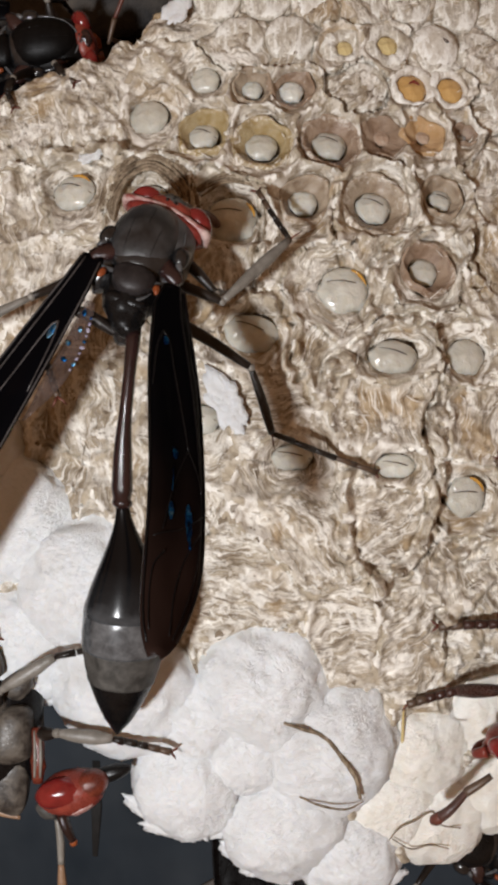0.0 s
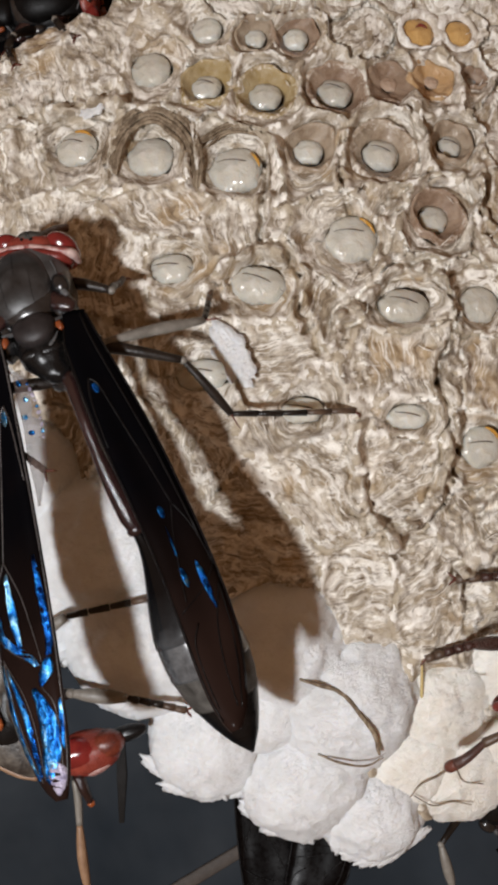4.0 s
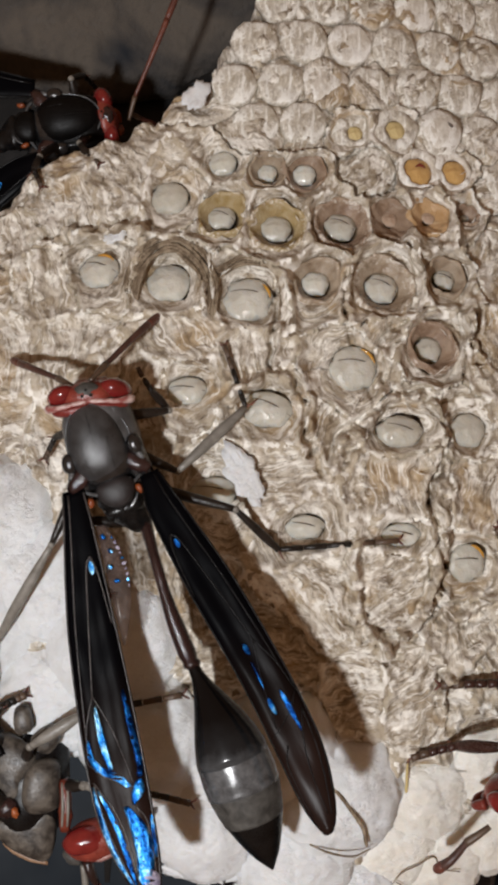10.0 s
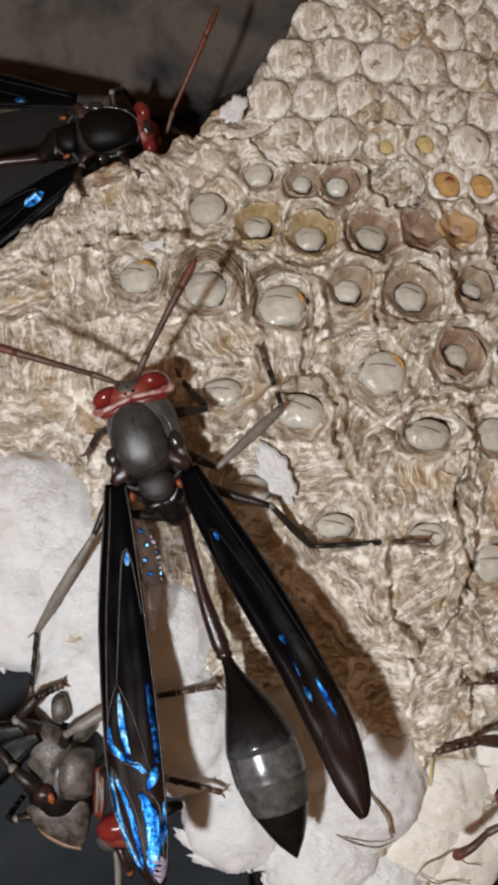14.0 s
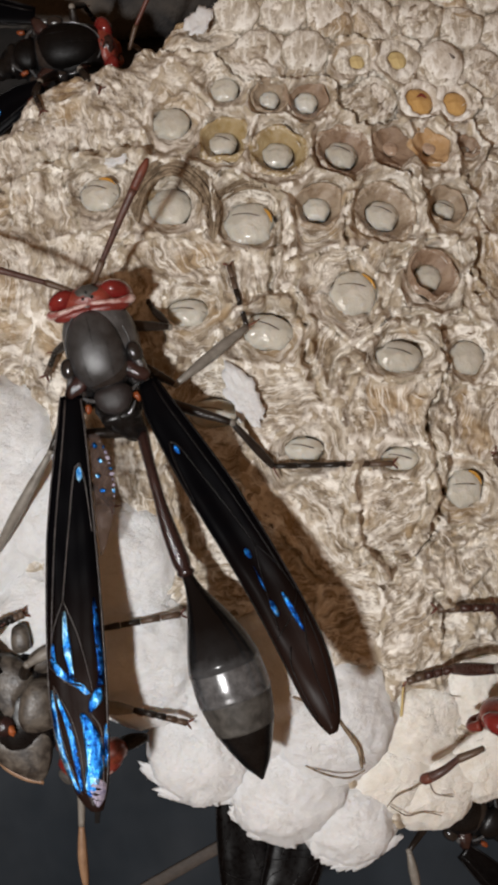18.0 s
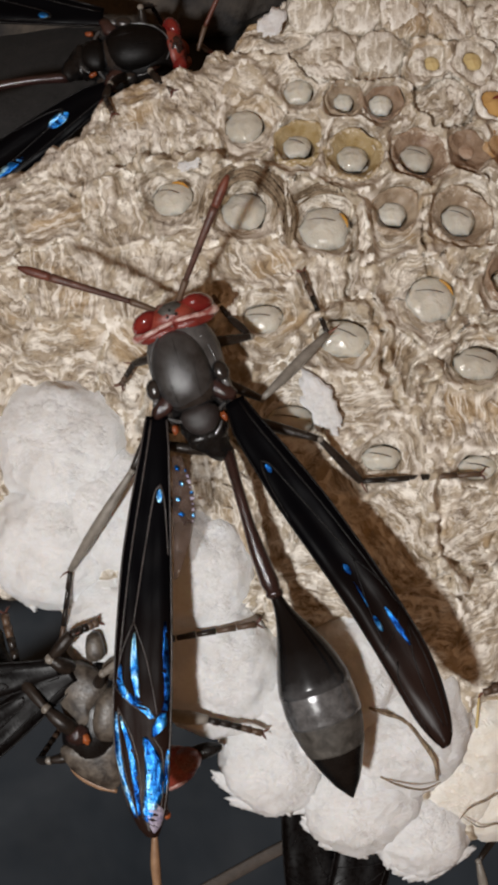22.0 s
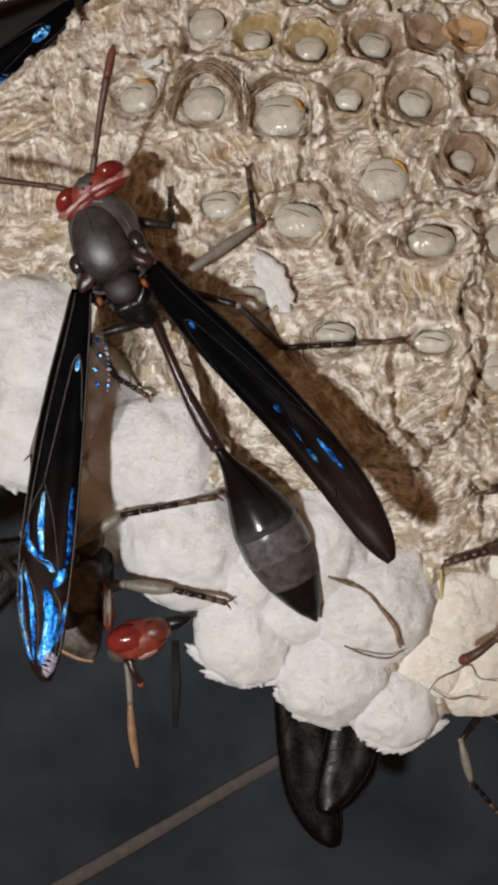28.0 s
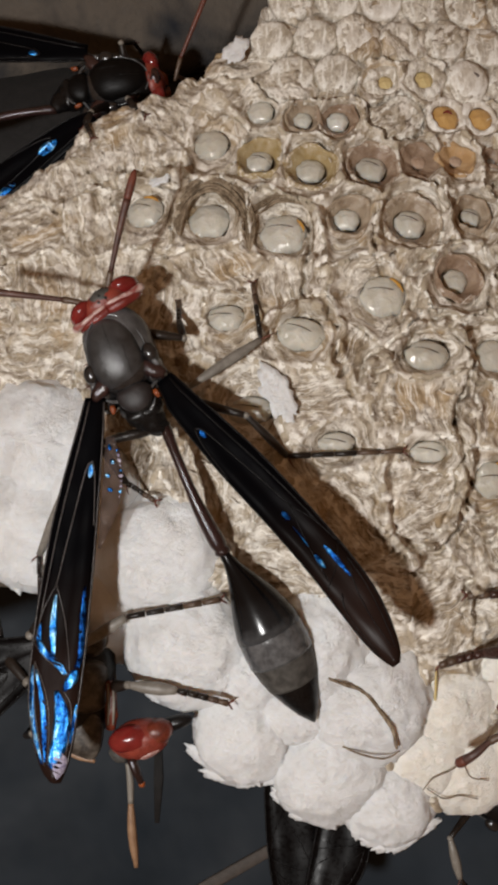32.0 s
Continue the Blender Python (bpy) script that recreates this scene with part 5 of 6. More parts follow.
    def girth(u):
        k = min(int(u * 15), 14)
        return prof[k] + (prof[k + 1] - prof[k]) * (u * 15 - k)

    cuts = (0.0, 0.5, 0.64, 0.77, 1.0)
    for k, (mat, text) in enumerate(((BLOOM, "black tapering first plate"), (FROST, "grey frosted middle plate"), (DUSTY, "dull brown-grey plate"), (BLACK, "black pointed tip"))):
        a, b = cuts[k], cuts[k + 1] + (0.015 if k < 3 else 0)
        bm = bmesh.new()
        pts, rad = [], []
        for i in range(15):
            u = a + (b - a) * i / 14
            q = u * 30
            n = min(int(q), 29)
            pts.append(line[n].lerp(line[n + 1], q - n))
            rad.append(girth(min(u, 0.9999)) * (1 + 0.012 * (3 - k)) + (0.02 if i > 12 and k < 3 else 0))
        tube(bm, pts, rad, 26, 0.92)
        part("abdomen_plate", bm, mat, waist, text)
    bm = bmesh.new()
    blob(bm, (0.45, -7.45, -0.33), (0.46, 0.3, 0.42), (0, 0, 0), 14, 8)
    part("waist_knob", bm, MAROON, waist)
    for pts, pale in legs:
        made["legs"].append(build_leg(root, pts, pale, stout * (0.95 if pale else 1.0), LEG_RED if stout > 1 else LEG))
    if neck != (0, 0, 0):
        bm = bmesh.new()
        tube(bm, [(0, 1.6, -0.3), (neck[0] * 0.5, 1.8 + neck[1] * 0.5, -0.3 + neck[2] * 0.5), (neck[0], 2.2 + neck[1], -0.3 + neck[2])], [0.8, 0.55, 0.5], 14)
        part("neck", bm, MAROON, root)
    for base, yaw, pitch, length, bend in horns:
        made["horns"].append(build_antenna(root, base, yaw, pitch, horn_mat or HORN, length, bend, girth=1.5 if stout > 1 else 1.15 if banded else 1.0))
    for side, yaw, pitch, roll, length, wide, sheens, ragged in wings:
        made["wings"].append(build_wing(root, side, (side * 2.0, -1.6, 0.55), yaw, pitch, roll, length, wide, sheens, ragged))
    return made


def to_local(where, pts):
    inv = where.inverted()
    return [(inv @ (Vector(p) * MM)) / MM for p in pts]


def legs_from_world(where, rows):
    """rows: hip in the wasp's space, then knee, ankle, claw in the nest's space, and whether the shin is pale."""
    return [([Vector(hip)] + to_local(where, rest), pale) for hip, rest, pale in rows]


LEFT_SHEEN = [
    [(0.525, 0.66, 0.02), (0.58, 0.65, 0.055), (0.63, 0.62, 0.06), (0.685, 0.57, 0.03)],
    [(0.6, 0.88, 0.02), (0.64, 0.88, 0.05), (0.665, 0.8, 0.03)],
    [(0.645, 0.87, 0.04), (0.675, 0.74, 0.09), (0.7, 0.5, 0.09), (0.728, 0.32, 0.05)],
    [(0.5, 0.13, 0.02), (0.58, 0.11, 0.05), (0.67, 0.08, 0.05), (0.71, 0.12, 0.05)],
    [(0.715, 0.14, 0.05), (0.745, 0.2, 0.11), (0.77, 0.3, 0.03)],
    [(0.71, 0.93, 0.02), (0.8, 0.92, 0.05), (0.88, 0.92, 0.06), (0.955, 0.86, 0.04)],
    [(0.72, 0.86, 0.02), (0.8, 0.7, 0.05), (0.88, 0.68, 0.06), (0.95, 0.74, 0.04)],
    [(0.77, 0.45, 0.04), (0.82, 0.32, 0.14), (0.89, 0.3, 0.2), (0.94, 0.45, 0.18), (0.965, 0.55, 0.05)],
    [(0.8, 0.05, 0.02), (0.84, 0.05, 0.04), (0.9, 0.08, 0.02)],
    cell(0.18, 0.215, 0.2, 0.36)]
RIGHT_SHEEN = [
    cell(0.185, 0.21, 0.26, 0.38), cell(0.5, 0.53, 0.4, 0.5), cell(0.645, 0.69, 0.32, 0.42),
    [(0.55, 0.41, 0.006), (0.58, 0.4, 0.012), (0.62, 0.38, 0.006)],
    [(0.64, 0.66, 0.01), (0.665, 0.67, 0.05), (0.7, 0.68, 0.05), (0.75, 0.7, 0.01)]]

# the wasp in the middle of the nest
MAIN_Z = 6.5
MAIN_REST = at(-9.3, 3.52, MAIN_Z, 0, 0, 20.5)
main_legs = legs_from_world(MAIN_REST, [
    ((0.9, 1.3, -1.1), [(-6.0, 4.7, 5.2), (-6.4, 5.8, 4.0), (-6.6, 7.1, 2.7)], False),
    ((1.0, -0.4, -1.2), [(-5.8, 1.9, 5.5), (-1.8, 4.6, 4.6), (-2.3, 8.0, 2.8)], True),
    ((0.9, -2.2, -1.1), [(-2.55, 0.35, 6.1), (-0.4, -1.85, 4.8), (5.9, -1.6, 3.6)], False),
    ((-0.9, 1.3, -1.1), [(-10.8, 4.3, 5.4), (-11.6, 3.6, 3.3), (-11.8, 2.4, 2.6)], False),
    ((-1.0, -0.4, -1.2), [(-11.6, -1.6, 5.8), (-14.5, -7.2, 3.7), (-14.9, -12.4, 1.8)], True),
    ((0.38, -4.2, -1.1), [(-10.66, -1.06, 5.7), (-9.3, -3.2, 4.9), (-7.75, -4.2, 4.6)], False),
])
main = build_wasp("large slate-grey wasp with red eyes and black blue-sheened wings", MAIN_REST, (0, 0, -6),
                  horns=[((0.45, 3.3, 0.1), -33, 14, 7.0, 0.2), ((-0.45, 3.3, 0.1), 59, 8, 7.2, -0.3)], legs=main_legs,
                  wings=[(-1, -28, 5, 0, 20.0, 2.5, LEFT_SHEEN, True), (1, 17, 7, 0, 19.2, 2.2, RIGHT_SHEEN, False)], horn_mat=HORN, banded=True, head_size=1.0)

# the wasp half over the lower edge, head to the side
LOW_BASE = Vector((-11.8, -14.6, 2.2))


def shield(bm, corners, z, rise, lean=(0.0, 0.0), deep=0.9):
    """A plate of shell with rounded corners; lean is its slope along x and y."""
    n = len(corners)
    pts = []
    for i in range(n):
        a, b, c, d = (Vector(corners[(i + k) % n]) for k in (-1, 0, 1, 2))
        for k in range(5):
            t = k / 5
            pts.append(0.5 * (2 * b + (c - a) * t + (2 * a - 5 * b + 4 * c - d) * t * t + (3 * b - a - 3 * c + d) * t ** 3))
    mid = sum(pts, Vector((0, 0))) / len(pts)
    rings = []
    for k, h in ((0.97, -deep), (1.0, -0.08), (0.985, 0.05), (0.94, 0.35 * rise), (0.84, 0.62 * rise), (0.6, 0.88 * rise), (0.25, rise)):
        ring = []
        for p in pts:
            q = mid + (p - mid) * k
            ring.append(Vector((q.x, q.y, z + h + lean[0] * (q.x - mid.x) + lean[1] * (q.y - mid.y))) - LOW_BASE)
        rings.append(ring)
    loops(bm, rings)


def build_low_wasp():
    """The wasp that clings to the lower edge and turns its side to the light."""
    root = tagged(new("paper_wasp"), "brown-grey wasp with a bright red head on the nest's edge", "wasp", "wasps on the nest")
    root.location = LOW_BASE * MM
    o = LOW_BASE
    bm = bmesh.new()
    blob(bm, Vector((-12.4, -14.9, 2.6)) - o, (2.1, 3.2, 1.5), (0, 0, -12), 32, 18, 0.12)
    thorax = part("thorax", bm, BLACK, root, "dark thorax between grey plates")
    for name, corners, z, rise, lean in (
            ("side_plate", [(-14.7, -12.9), (-13.8, -11.9), (-12.3, -12.4), (-11.9, -13.2), (-12.6, -14.4), (-12.8, -15.5), (-13.9, -15.3)], 3.7, 0.55, (0.06, 0.0)),
            ("collar_plate", [(-12.45, -13.8), (-11.7, -13.1), (-10.75, -13.4), (-10.7, -14.6), (-10.8, -15.7), (-12.1, -16.0), (-12.65, -15.3)], 3.9, 0.6, (-0.15, 0.0)),
            ("rear_plate", [(-12.8, -16.1), (-11.2, -15.95), (-11.1, -17.6), (-11.6, -18.75), (-13.0, -18.3), (-13.95, -17.6), (-14.45, -16.5)], 3.3, 0.4, (0.0, 0.12)),
            ("wing_lobe", [(-13.0, -10.5), (-12.3, -10.4), (-12.1, -11.6), (-12.95, -11.75)], 3.9, 0.3, (0.0, 0.0)),
            ("wing_lobe", [(-12.1, -11.9), (-10.9, -11.3), (-10.7, -12.2), (-11.3, -12.9), (-12.1, -12.6)], 3.8, 0.3, (0.0, 0.1))):
        bm = bmesh.new()
        shield(bm, corners, z, rise, lean)
        part(name, bm, PLATE_GREY, thorax, "dusty brown-grey plate with a dark seam round it")
    bm = bmesh.new()
    tube(bm, smooth_line([Vector(p) - o for p in ((-14.4, -16.7, 3.1), (-13.6, -17.95, 2.95), (-12.6, -18.6, 2.95), (-11.5, -18.85, 3.1))], 5), [0.12, 0.2, 0.16, 0.1], 8, 0.7, 0.3)
    part("plate_edge", bm, HORN_TAN, thorax, "thin tan edge of the rear plate")
    bm = bmesh.new()
    blob(bm, Vector((-13.4, -15.6, 4.1)) - o, (0.62, 0.55, 0.5), (0, 0, 20), 20, 12, 0.2, 2)
    part("hip_joint", bm, MAROON, thorax, "dark red-brown ball of the hip")
    bm = bmesh.new()
    blob(bm, Vector((-12.95, -15.75, 4.4)) - o, (0.2, 0.3, 0.16), (0, 0, 20), 14, 8, 0.5, 2)
    part("rust_spot", bm, RUST, thorax)
    bm = bmesh.new()
    tube(bm, smooth_line([Vector(p) - o for p in ((-10.45, -14.2, 3.9), (-10.35, -15.5, 4.1), (-10.45, -16.9, 3.8))], 5), [0.24, 0.33, 0.34, 0.26], 12, 0.8, 0.3)
    neck = part("neck", bm, NECK_RED, root, "dark red-brown neck with pale streaks")
    for dx in (-0.12, 0.16):
        bm = bmesh.new()
        tube(bm, smooth_line([Vector(p) - o for p in ((-10.4 + dx, -14.3, 4.1), (-10.32 + dx, -15.5, 4.38), (-10.42 + dx, -16.6, 4.1))], 5), [0.05, 0.09, 0.06], 8)
        part("neck_streak", bm, LEG_PALE, neck, "pale streak")
    # head in profile: the eye, the orange temple and the dark mouth
    bm = bmesh.new()
    blob(bm, Vector((-8.9, -17.55, 3.2)) - o, (1.75, 1.12, 1.1), (0, 0, 14), 30, 18, 0.05)
    head = part("head", bm, FACE, root, "bright red head seen from the side")
    for name, material, text, at_, size, turn in (
            ("eye", EYE, "glossy deep red compound eye", (-9.35, -17.45, 3.75), (1.25, 0.78, 0.7), 12), ("temple", NECK_RED, "dark orange-red temple behind the eye", (-7.9, -17.1, 3.5), (0.95, 0.72, 0.7), 22),
            ("cheek", BAND, "pale pinkish cheek", (-8.3, -18.2, 3.5), (0.75, 0.3, 0.45), 28), ("face_plate", DUSTY, "dusty grey face", (-10.1, -18.4, 3.3), (0.6, 0.42, 0.5), -30),
            ("nape", BLACK, "dark nape", (-7.05, -16.7, 3.15), (1.15, 0.42, 0.4), 16)):
        bm = bmesh.new()
        blob(bm, Vector(at_) - o, size, (0, 0, turn), 26, 14, 0.08)
        part(name, bm, material, head, text)
    bm = bmesh.new()
    tube(bm, smooth_line([Vector(p) - o for p in ((-9.35, -18.6, 3.5), (-9.1, -19.3, 3.5), (-8.85, -20.0, 3.2))], 4), [0.3, 0.26, 0.18], 10)
    part("mandible", bm, MAROON, head, "dark mandible with a red tip")
    bm = bmesh.new()
    blob(bm, Vector((-8.83, -20.05, 3.2)) - o, (0.2, 0.22, 0.18), (0, 0, 0), 12, 8)
    part("mandible_tip", bm, RUST, head)
    for rows, radii, material in (([(-9.6, -18.9, 3.2), (-9.5, -20.0, 3.1), (-9.52, -21.2, 2.9)], [0.17, 0.2, 0.17], LEG_PALE), ([(-9.52, -21.2, 2.9), (-9.5, -23.0, 2.6), (-9.35, -25.0, 2.2)], [0.15, 0.23, 0.27, 0.24, 0.12], HORN_TAN)):
        bm = bmesh.new()
        tube(bm, smooth_line([Vector(p) - o for p in rows], 6), radii, 10)
        part("antenna_stem" if material is LEG_PALE else "flagellum", bm, material, head, "pale tan antenna hanging over the edge")
    for pts, pale, thick in (([(-12.6, -13.4, 3.0), (-12.0, -12.2, 5.0), (-9.3, -10.55, 5.1), (-4.15, -9.65, 4.7)], True, 1.1), ([(-10.6, -14.6, 3.2), (-9.3, -14.3, 4.7), (-6.6, -14.6, 4.7), (-3.85, -15.4, 4.1)], True, 1.2),
                             ([(-13.4, -15.5, 4.0), (-15.0, -14.2, 4.4), (-16.6, -12.6, 3.6), (-17.6, -9.6, 2.6)], False, 1.5), ([(-13.6, -12.4, 3.4), (-14.8, -11.6, 4.4), (-13.7, -10.3, 4.6), (-12.5, -9.8, 3.7)], False, 1.5),
                             ([(-13.4, -17.0, 2.2), (-15.2, -17.4, 2.6), (-16.2, -18.0, 0.4), (-15.4, -16.8, -2.2)], False, 1.1)):
        build_leg(root, [Vector(p) - o for p in pts], pale, thick)
    bm = bmesh.new()
    spindle(bm, smooth_line([Vector(p) - o for p in ((-14.2, -13.6, 2.4), (-17.6, -12.4, 2.0), (-20.0, -11.4, 1.6), (-25.5, -9.4, 0.4))], 8), [0.5, 0.3, 0.4, 1.5, 1.9, 1.5, 0.1], 24)
    part("abdomen", bm, BLACK, root, "black abdomen")
    for side, yaw in ((-1, -72), (1, -58)):
        build_wing(root, side, (-2.2 + 0.3 * side, 2.3, 1.9), yaw, 4, 0, 17, 2.4, ())


build_low_wasp()

# the wasp behind the upper edge
UPPER = at(-12.1, 23.6, -8.2, 0, 0, -84)
build_wasp("dark wasp with a red head behind the nest rim", UPPER, (0, 0, 6),
           horns=[((0.3, 4.0, 0.1), 66, 12, 8.5, 0.9), ((-0.3, 4.0, -0.6), 10, -75, 6.0, 0.2)],
           legs=legs_from_world(UPPER, [
               ((0.9, 1.2, -1.0), [(-10.6, 21.3, -4.2), (-10.0, 20.4, -3.6), (-9.2, 19.6, -2.4)], False),
               ((1.0, -0.4, -1.0), [(-13.0, 20.6, -4.4), (-13.2, 19.6, -3.6), (-12.6, 18.4, -2.6)], False),
               ((-0.9, 0.8, -1.0), [(-11.6, 26.2, -7.5), (-11.2, 27.2, -10), (-11.0, 28.0, -16.4)], False)]),
           wings=[(-1, -10, 4, 0, 19, 2.6, LEFT_SHEEN, False), (1, 22, 4, 0, 19, 2.6, [cell(0.16, 0.24, 0.3, 0.6), cell(0.36, 0.5, 0.6, 0.8)], False)], horn_mat=HORN_RED, grey=DEEP, head_size=0.92)

# the wasp that looks in over the cream cocoons
RIGHT_REST = at(15.6, -12.2, 4.0, 0, 0, 144)
REACH = Matrix.Rotation(radians(-144), 3, 'Z') @ Vector((-1.65, -0.75, 0))
right = build_wasp("slate-grey paper wasp with a red head, standing on the cream cocoons", RIGHT_REST, (-21.6, -74.5, 48.4),
                   horns=[((-0.45 + REACH.x, 4.4 + REACH.y, -0.1), -26, -8, 3.8, -0.4), ((-1.5 + REACH.x, 4.1 + REACH.y, -0.1), 51, -8, 5.4, 0.4)],
                   legs=legs_from_world(RIGHT_REST, [
                       ((0.9, 1.0, -1.0), [(12.4, -12.5, 4.5), (10.3, -12.9, 2.6), (7.9, -13.6, 2.2)], False),
                       ((1.0, -0.4, -1.0), [(13.3, -10.6, 4.4), (12.6, -9.6, 2.6), (9.5, -9.7, 2.4)], False),
                       ((0.9, -2.0, -1.0), [(14.8, -6.5, 4.0), (13.7, -3.3, 2.1), (12.7, -1.4, 1.8)], False),
                       ((-0.9, 1.0, -1.0), [(16.0, -14.6, 3.4), (17.2, -16.4, 1.8), (16.2, -18.4, 0.6)], False)]),
                   wings=[(-1, -52, 6, 0, 19, 2.6, (), False), (1, -28, 6, 0, 19, 2.6, (), False)], horn_mat=HORN, head_size=1.02, abdomen_turn=-44, neck=(REACH.x, REACH.y, 0), stout=1.6, jaw=FACE)

# two wasps on the back of the nest, of which wings and legs show below the edge
BELOW = at(1.0, -14.6, -9.5, 0, 0, 0)
build_wasp("black-winged wasp under the nest with only its wings showing", BELOW, (0, 0, 0),
           horns=[((0.4, 4, 0), -30, 0, 6, 0.2), ((-0.4, 4, 0), 30, 0, 6, -0.2)],
           legs=legs_from_world(BELOW, [((0.9, 1.0, -0.6), [(4.5, -12.0, -12), (5.0, -11.0, -11), (5.2, -9.6, -10.2)], False),
                                        ((-0.9, 1.0, -0.6), [(-1.5, -12.0, -12), (-2.4, -11.0, -11), (-2.8, -9.6, -10.2)], False)]),
           wings=[(-1, 9, 2, 0, 17.4, 3.4, (), False), (1, -13, -1, 0, 15.0, 3.6, (), False)], abdomen_dip=38, grey=BLACK)
CORNER = at(12.4, -23.6, -8.5, 0, 0, 62)
build_wasp("dark wasp with tan legs hanging under the nest's corner", CORNER, (0, 0, 0),
           horns=[((0.4, 4, 0), -30, 0, 6, 0.2), ((-0.4, 4, 0), 30, 0, 6, -0.2)],
           legs=legs_from_world(CORNER, [((0.9, 1.0, 0.4), [(9.0, -25.4, -5.2), (9.6, -28.0, -5.6), (11.6, -31.0, -8.0)], True),
                                         ((-0.9, 1.0, -0.6), [(6.0, -20.0, -9), (5.6, -18.6, -9), (5.4, -17.0, -10)], False)]),
           wings=[(-1, -8, 2, 0, 17, 2.7, (), False), (1, 24, 2, 0, 17, 2.7, (), False)], grey=BLACK)


# ---- what moves ----
BODY = [
    (0.0, -4.15, 8.3, -19), (0.5, -5.6, 7.4, -13), (1.0, -7.6, 6.25, -1), (1.5, -8.35, 6.6, -1), (2.0, -8.2, 7.3, -1.5), (2.5, -8.45, 6.7, 3),
    (3.0, -9.05, 5.3, 9), (3.5, -9.7, 4.5, 14), (4.0, -9.7, 4.3, 16), (4.5, -9.4, 3.0, 16), (5.5, -8.9, 3.1, 16), (6.5, -8.49, 3.35, 15.3), (7.0, -8.41, 3.42, 16.2), (8.0, -8.2, 3.3, 16.2),
    (9.0, -8.0, 3.27, 16.7), (10.0, -7.91, 3.2, 17), (10.5, -7.74, 3.19, 16.1), (11.0, -7.55, 3.23, 13.5), (12.0, -7.45, 3.15, 14.4),
    (13.0, -7.54, 3.18, 15.1), (14.0, -7.74, 3.29, 15.7), (14.5, -7.78, 3.45, 15.7), (16.5, -7.91, 3.68, 15.6), (18.0, -7.99, 3.68, 15.3),
    (19.5, -8.0, 3.64, 15.2), (20.5, -7.94, 3.64, 15.3), (21.0, -7.89, 3.59, 15.1), (21.5, -7.71, 3.24, 16), (22.0, -7.63, 3.09, 16.3),
    (22.5, -7.58, 2.85, 16), (23.0, -7.71, 2.72, 16), (23.5, -8.15, 2.64, 17.7), (24.0, -8.39, 2.64, 18.9), (24.5, -8.46, 2.63, 19.2),
    (26.5, -9.52, 3.18, 20.4), (27.0, -9.5, 3.47, 20.2), (28.0, -9.29, 3.52, 20.1), (29.0, -9.33, 3.51, 20.4), (30.0, -9.33, 3.49, 20.2),
    (31.0, -9.33, 3.52, 20.5), (32.0, -9.26, 3.53, 20.4),
]
# turns about the upright axis, in the nest's space
WAIST_TURN = [(0, -12.5), (1, -2.4), (2, -1.5), (3, 7.5), (4, 13), (4.5, 11.5), (7, 9.2), (9, 9.1), (10.5, 8.4), (11, 7.9), (13, 7.3), (16.5, 8.4), (19, 8.0), (21, 8.0), (22.5, 9.2), (23.5, 11), (24.5, 12.6), (28, 14.7), (30, 14.6), (32, 14.2)]
WAIST_LIFT = [(0, 8), (3.5, 5), (4.5, -4), (7, -11), (21, -12), (23, -7), (26.5, -1), (32, 0)]
RIGHT_LIFT = [(0, 46), (0.5, 40), (1, 37), (2, 30), (3, 25), (4, 16), (4.5, 11), (7, 8), (21, 9), (28, 7), (32, 7)]
LEFT_LIFT = [(0, 12), (1, 12), (2, 12), (3, 12), (4, 11), (4.5, 9), (7, 6), (21, 6.8), (28, 5.3), (32, 5.3)]
LEFT_TURN = [(0, -23), (1, -12), (2, -5), (3, 5), (4, 14.7), (4.5, 16.5), (7, 15.0), (9, 14.2), (13, 9.8), (16.5, 6.4), (19, 5.8), (21, 4.1), (22, 1.6), (22.5, -0.1), (23, -2.6), (24.5, -3.2), (28, -4.0), (32, -3.8)]
RIGHT_TURN = [(0, -21), (0.5, -13), (1, -8.5), (2, -3), (3, 8), (4, 15), (4.5, 22.8), (7, 24.6), (9, 25.9), (12, 25.6), (13, 26), (14, 26.4), (16.5, 27.2), (19, 27.3), (21, 28.4), (21.5, 29.2), (23, 34), (24, 36.6), (24.5, 36.8), (28, 37.5), (30, 37.6), (32, 37.7)]
HEAD_TURN = [(0, -10), (1, -20), (2, -25), (3, -25), (4, -20), (4.5, -15), (6.5, 10), (7.5, 8), (8.5, -8), (9, -13), (10, -10), (10.5, 0), (11, 8), (13, 6), (19, -3), (21, 2), (23, 8), (26.5, 12), (32, 12)]
HEAD_SIDE = [(0, 0.1), (6, 0.4), (7.2, 0.4), (8.5, -0.12), (9.5, -0.05), (11, 0), (21, 0.1), (24, 0.32), (26.5, 0.42), (32, 0.42)]
HEAD_OUT = [(0, 0.0), (13, 0.1), (21, 0.3), (26.5, 0.55), (32, 0.6)]
RIGHT_HORN = [(0, -20, -50), (4, -20, -50), (4.5, -25, -45), (6.5, -42, -42), (7, -48, -45), (9, -60, -45), (9.7, -57, -44), (10.3, -50, -38), (10.7, -43, -12), (11.1, -37, 6), (11.6, -37, 11), (13, -43, 12), (14.5, -42, 14), (19, -40, 20), (23, -37, 22), (26.5, -32, 20), (28, -33, 14), (32, -35, 14)]
LEFT_HORN = [(0, 20, -50), (4, 20, -50), (4.5, 40, -40), (6.5, 60, -42), (7, 60, -45), (9, 46, -45), (9.7, 46, -50), (10.3, 47, -44), (10.8, 48, -28), (11.3, 50, -18), (12, 51, -8), (13, 53, 6), (14.5, 56, 8), (19, 57, 8), (23, 54, 8), (28, 59, 8), (32, 60, 8)]

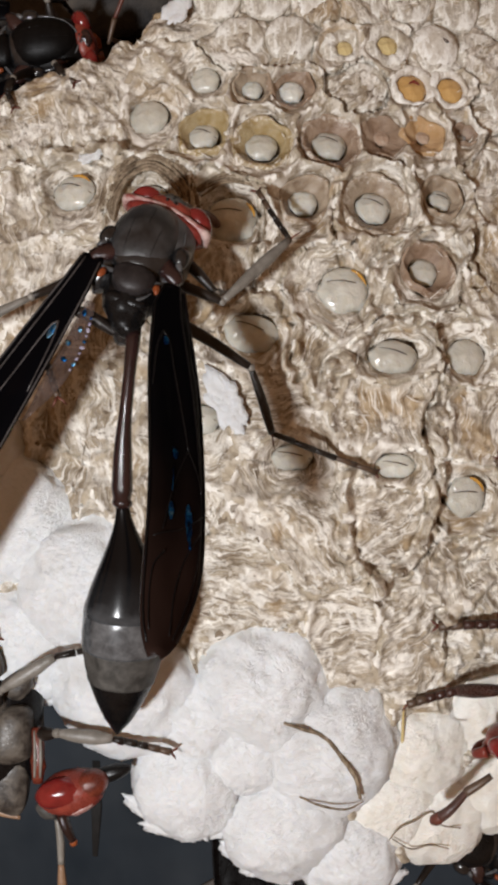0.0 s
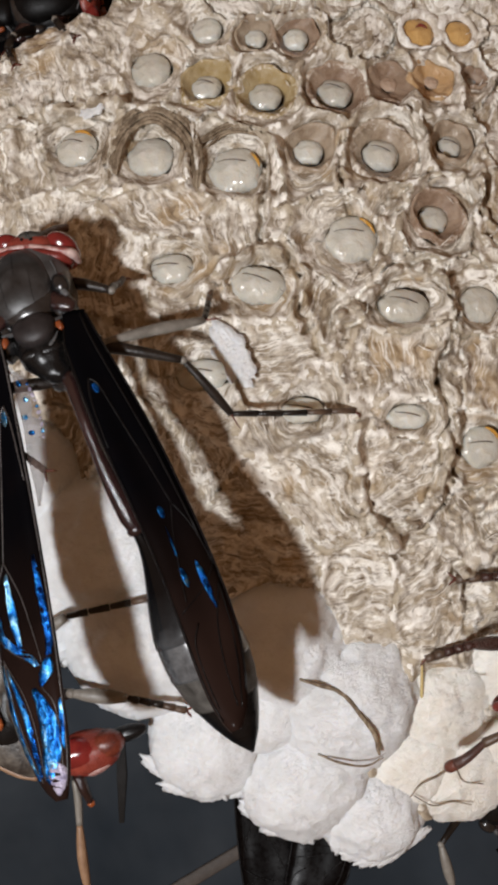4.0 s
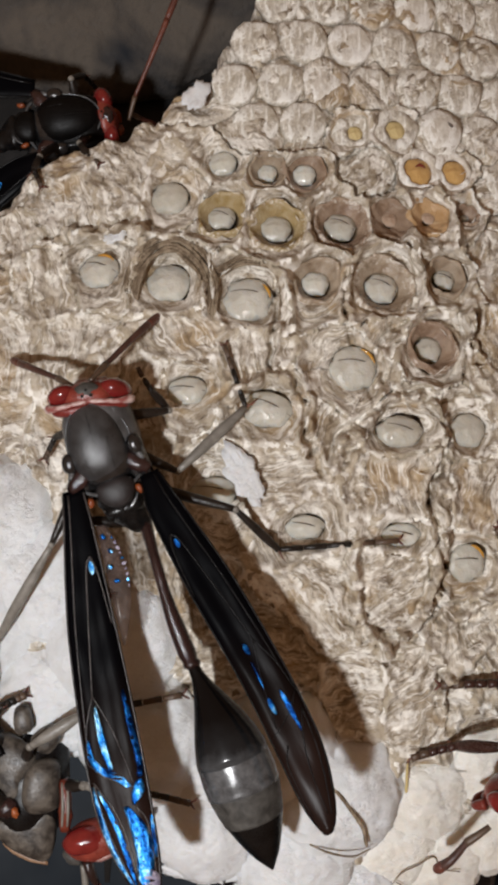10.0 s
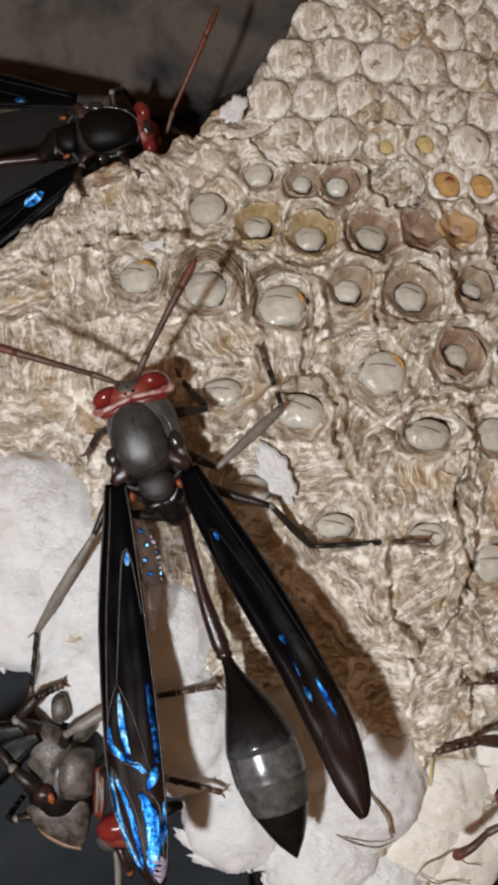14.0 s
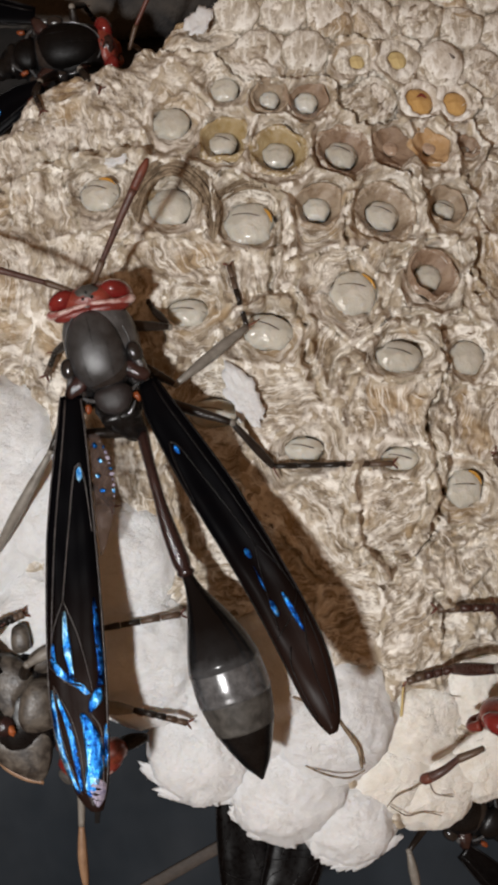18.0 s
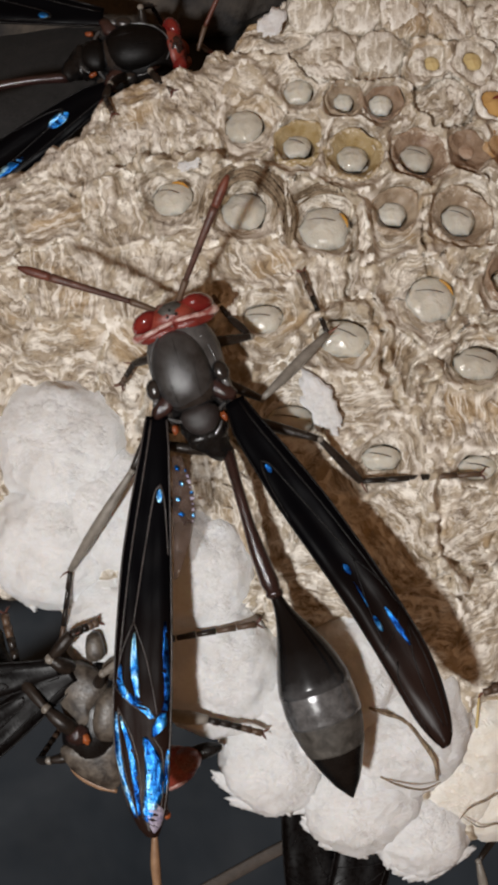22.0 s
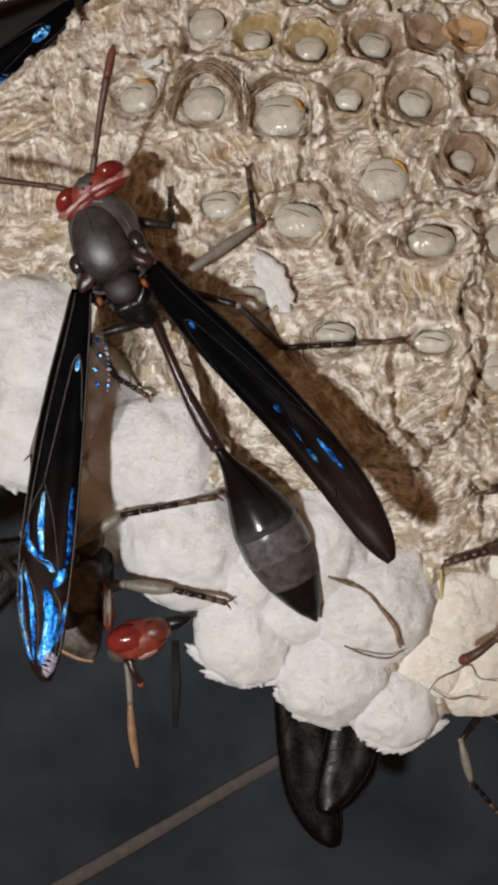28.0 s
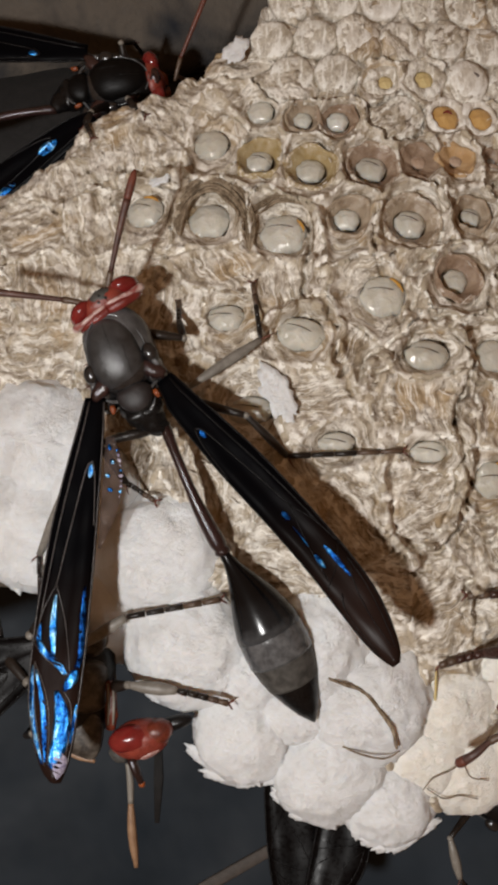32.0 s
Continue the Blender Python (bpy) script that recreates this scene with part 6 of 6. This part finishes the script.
RIGHT_STEP = [(0.0, 1.06, 12.19), (1.0, 0.14, 8.65), (2.0, -2.13, 7.45), (3.0, -2.08, 7.93), (4.0, -2.1, 4.82), (6.4, -2.3, 8.0)]


def track(rows, t, k=1):
    for a, b in zip(rows, rows[1:]):
        if t <= b[0]:
            u = (t - a[0]) / (b[0] - a[0]) if b[0] > a[0] else 0
            return a[k] + (b[k] - a[k]) * max(0, u)
    return rows[-1][k]


def motions():
    times = [r[0] for r in BODY]

    def dip(t):
        return 34.0 * min(1.0, max(0.0, (5.4 - t) / 1.6))

    place = {t: at(x, y, MAIN_Z + 0.06 * dip(t), 0, 0, rz) @ pose(0, 0, 0, -dip(t), 0, 0) for t, x, y, rz in BODY}
    walk(main["root"], [(t, place[t]) for t in times])
    walk(main["waist"], [(t, at(0.88, -4.25, -0.5, 0.75 * dip(t) + track(WAIST_LIFT, t), 0, track(WAIST_TURN, t) + 6.5 - rz)) for t, x, y, rz in BODY])
    for wing, side, turns, lifts in ((main["wings"][0], -1, LEFT_TURN, LEFT_LIFT), (main["wings"][1], 1, RIGHT_TURN, RIGHT_LIFT)):
        walk(wing, [(t, at(1.75 if side > 0 else -1.75, -2.0 if side > 0 else -1.7, 0.55) @ place[t].to_3x3().inverted().to_4x4() @ pose(0, 0, 0, 0, 0, track(turns, t)) @ pose(0, 0, 0, -track(lifts, t), side * 0.6 * dip(t), 0)) for t in times])
    for horn, s, rows in ((main["horns"][0], 1, RIGHT_HORN), (main["horns"][1], -1, LEFT_HORN)):
        walk(horn, [(r[0], at(s * 0.45, 3.3, 0.1, 0, 0, r[1]) @ pose(0, 0, 0, r[2], 0, 0)) for r in rows])
    for n, (leg, (pts, pale)) in enumerate(zip(main["legs"], main_legs)):
        hip, claw = pts[0], pts[3]
        rest, foot = claw - hip, (MAIN_REST @ (claw * MM))
        rows = []
        for t in times:
            aim = (place[t].inverted() @ foot) / MM - hip
            if n == 1 and t < 6.4:
                aim = (place[t].inverted() @ (Vector((track(RIGHT_STEP, t, 1), track(RIGHT_STEP, t, 2), 3.4)) * MM)) / MM - hip
            if n in (0, 3, 4, 5) and t < 5:
                aim = rest
            turn = rest.rotation_difference(aim)
            rows.append((t, at(*hip) @ turn.to_matrix().to_4x4()))
        walk(leg, rows)
    walk(main["head"], [(t, at(0.05 + track(HEAD_SIDE, t), 1.75 + track(HEAD_OUT, t), -0.3, 0, 0, a)) for t, a in HEAD_TURN])
    # the wasp at the side shifts its feelers a little
    walk(right["horns"][0], [(t, at(-0.45 + REACH.x, 4.4 + REACH.y, -0.1, 0, 0, a) @ pose(0, 0, 0, -8, 0, 0)) for t, a in ((0, -20), (4, -28), (9, -18), (13, -22), (19, -30), (24, -24), (28, -28), (32, -26))])


motions()
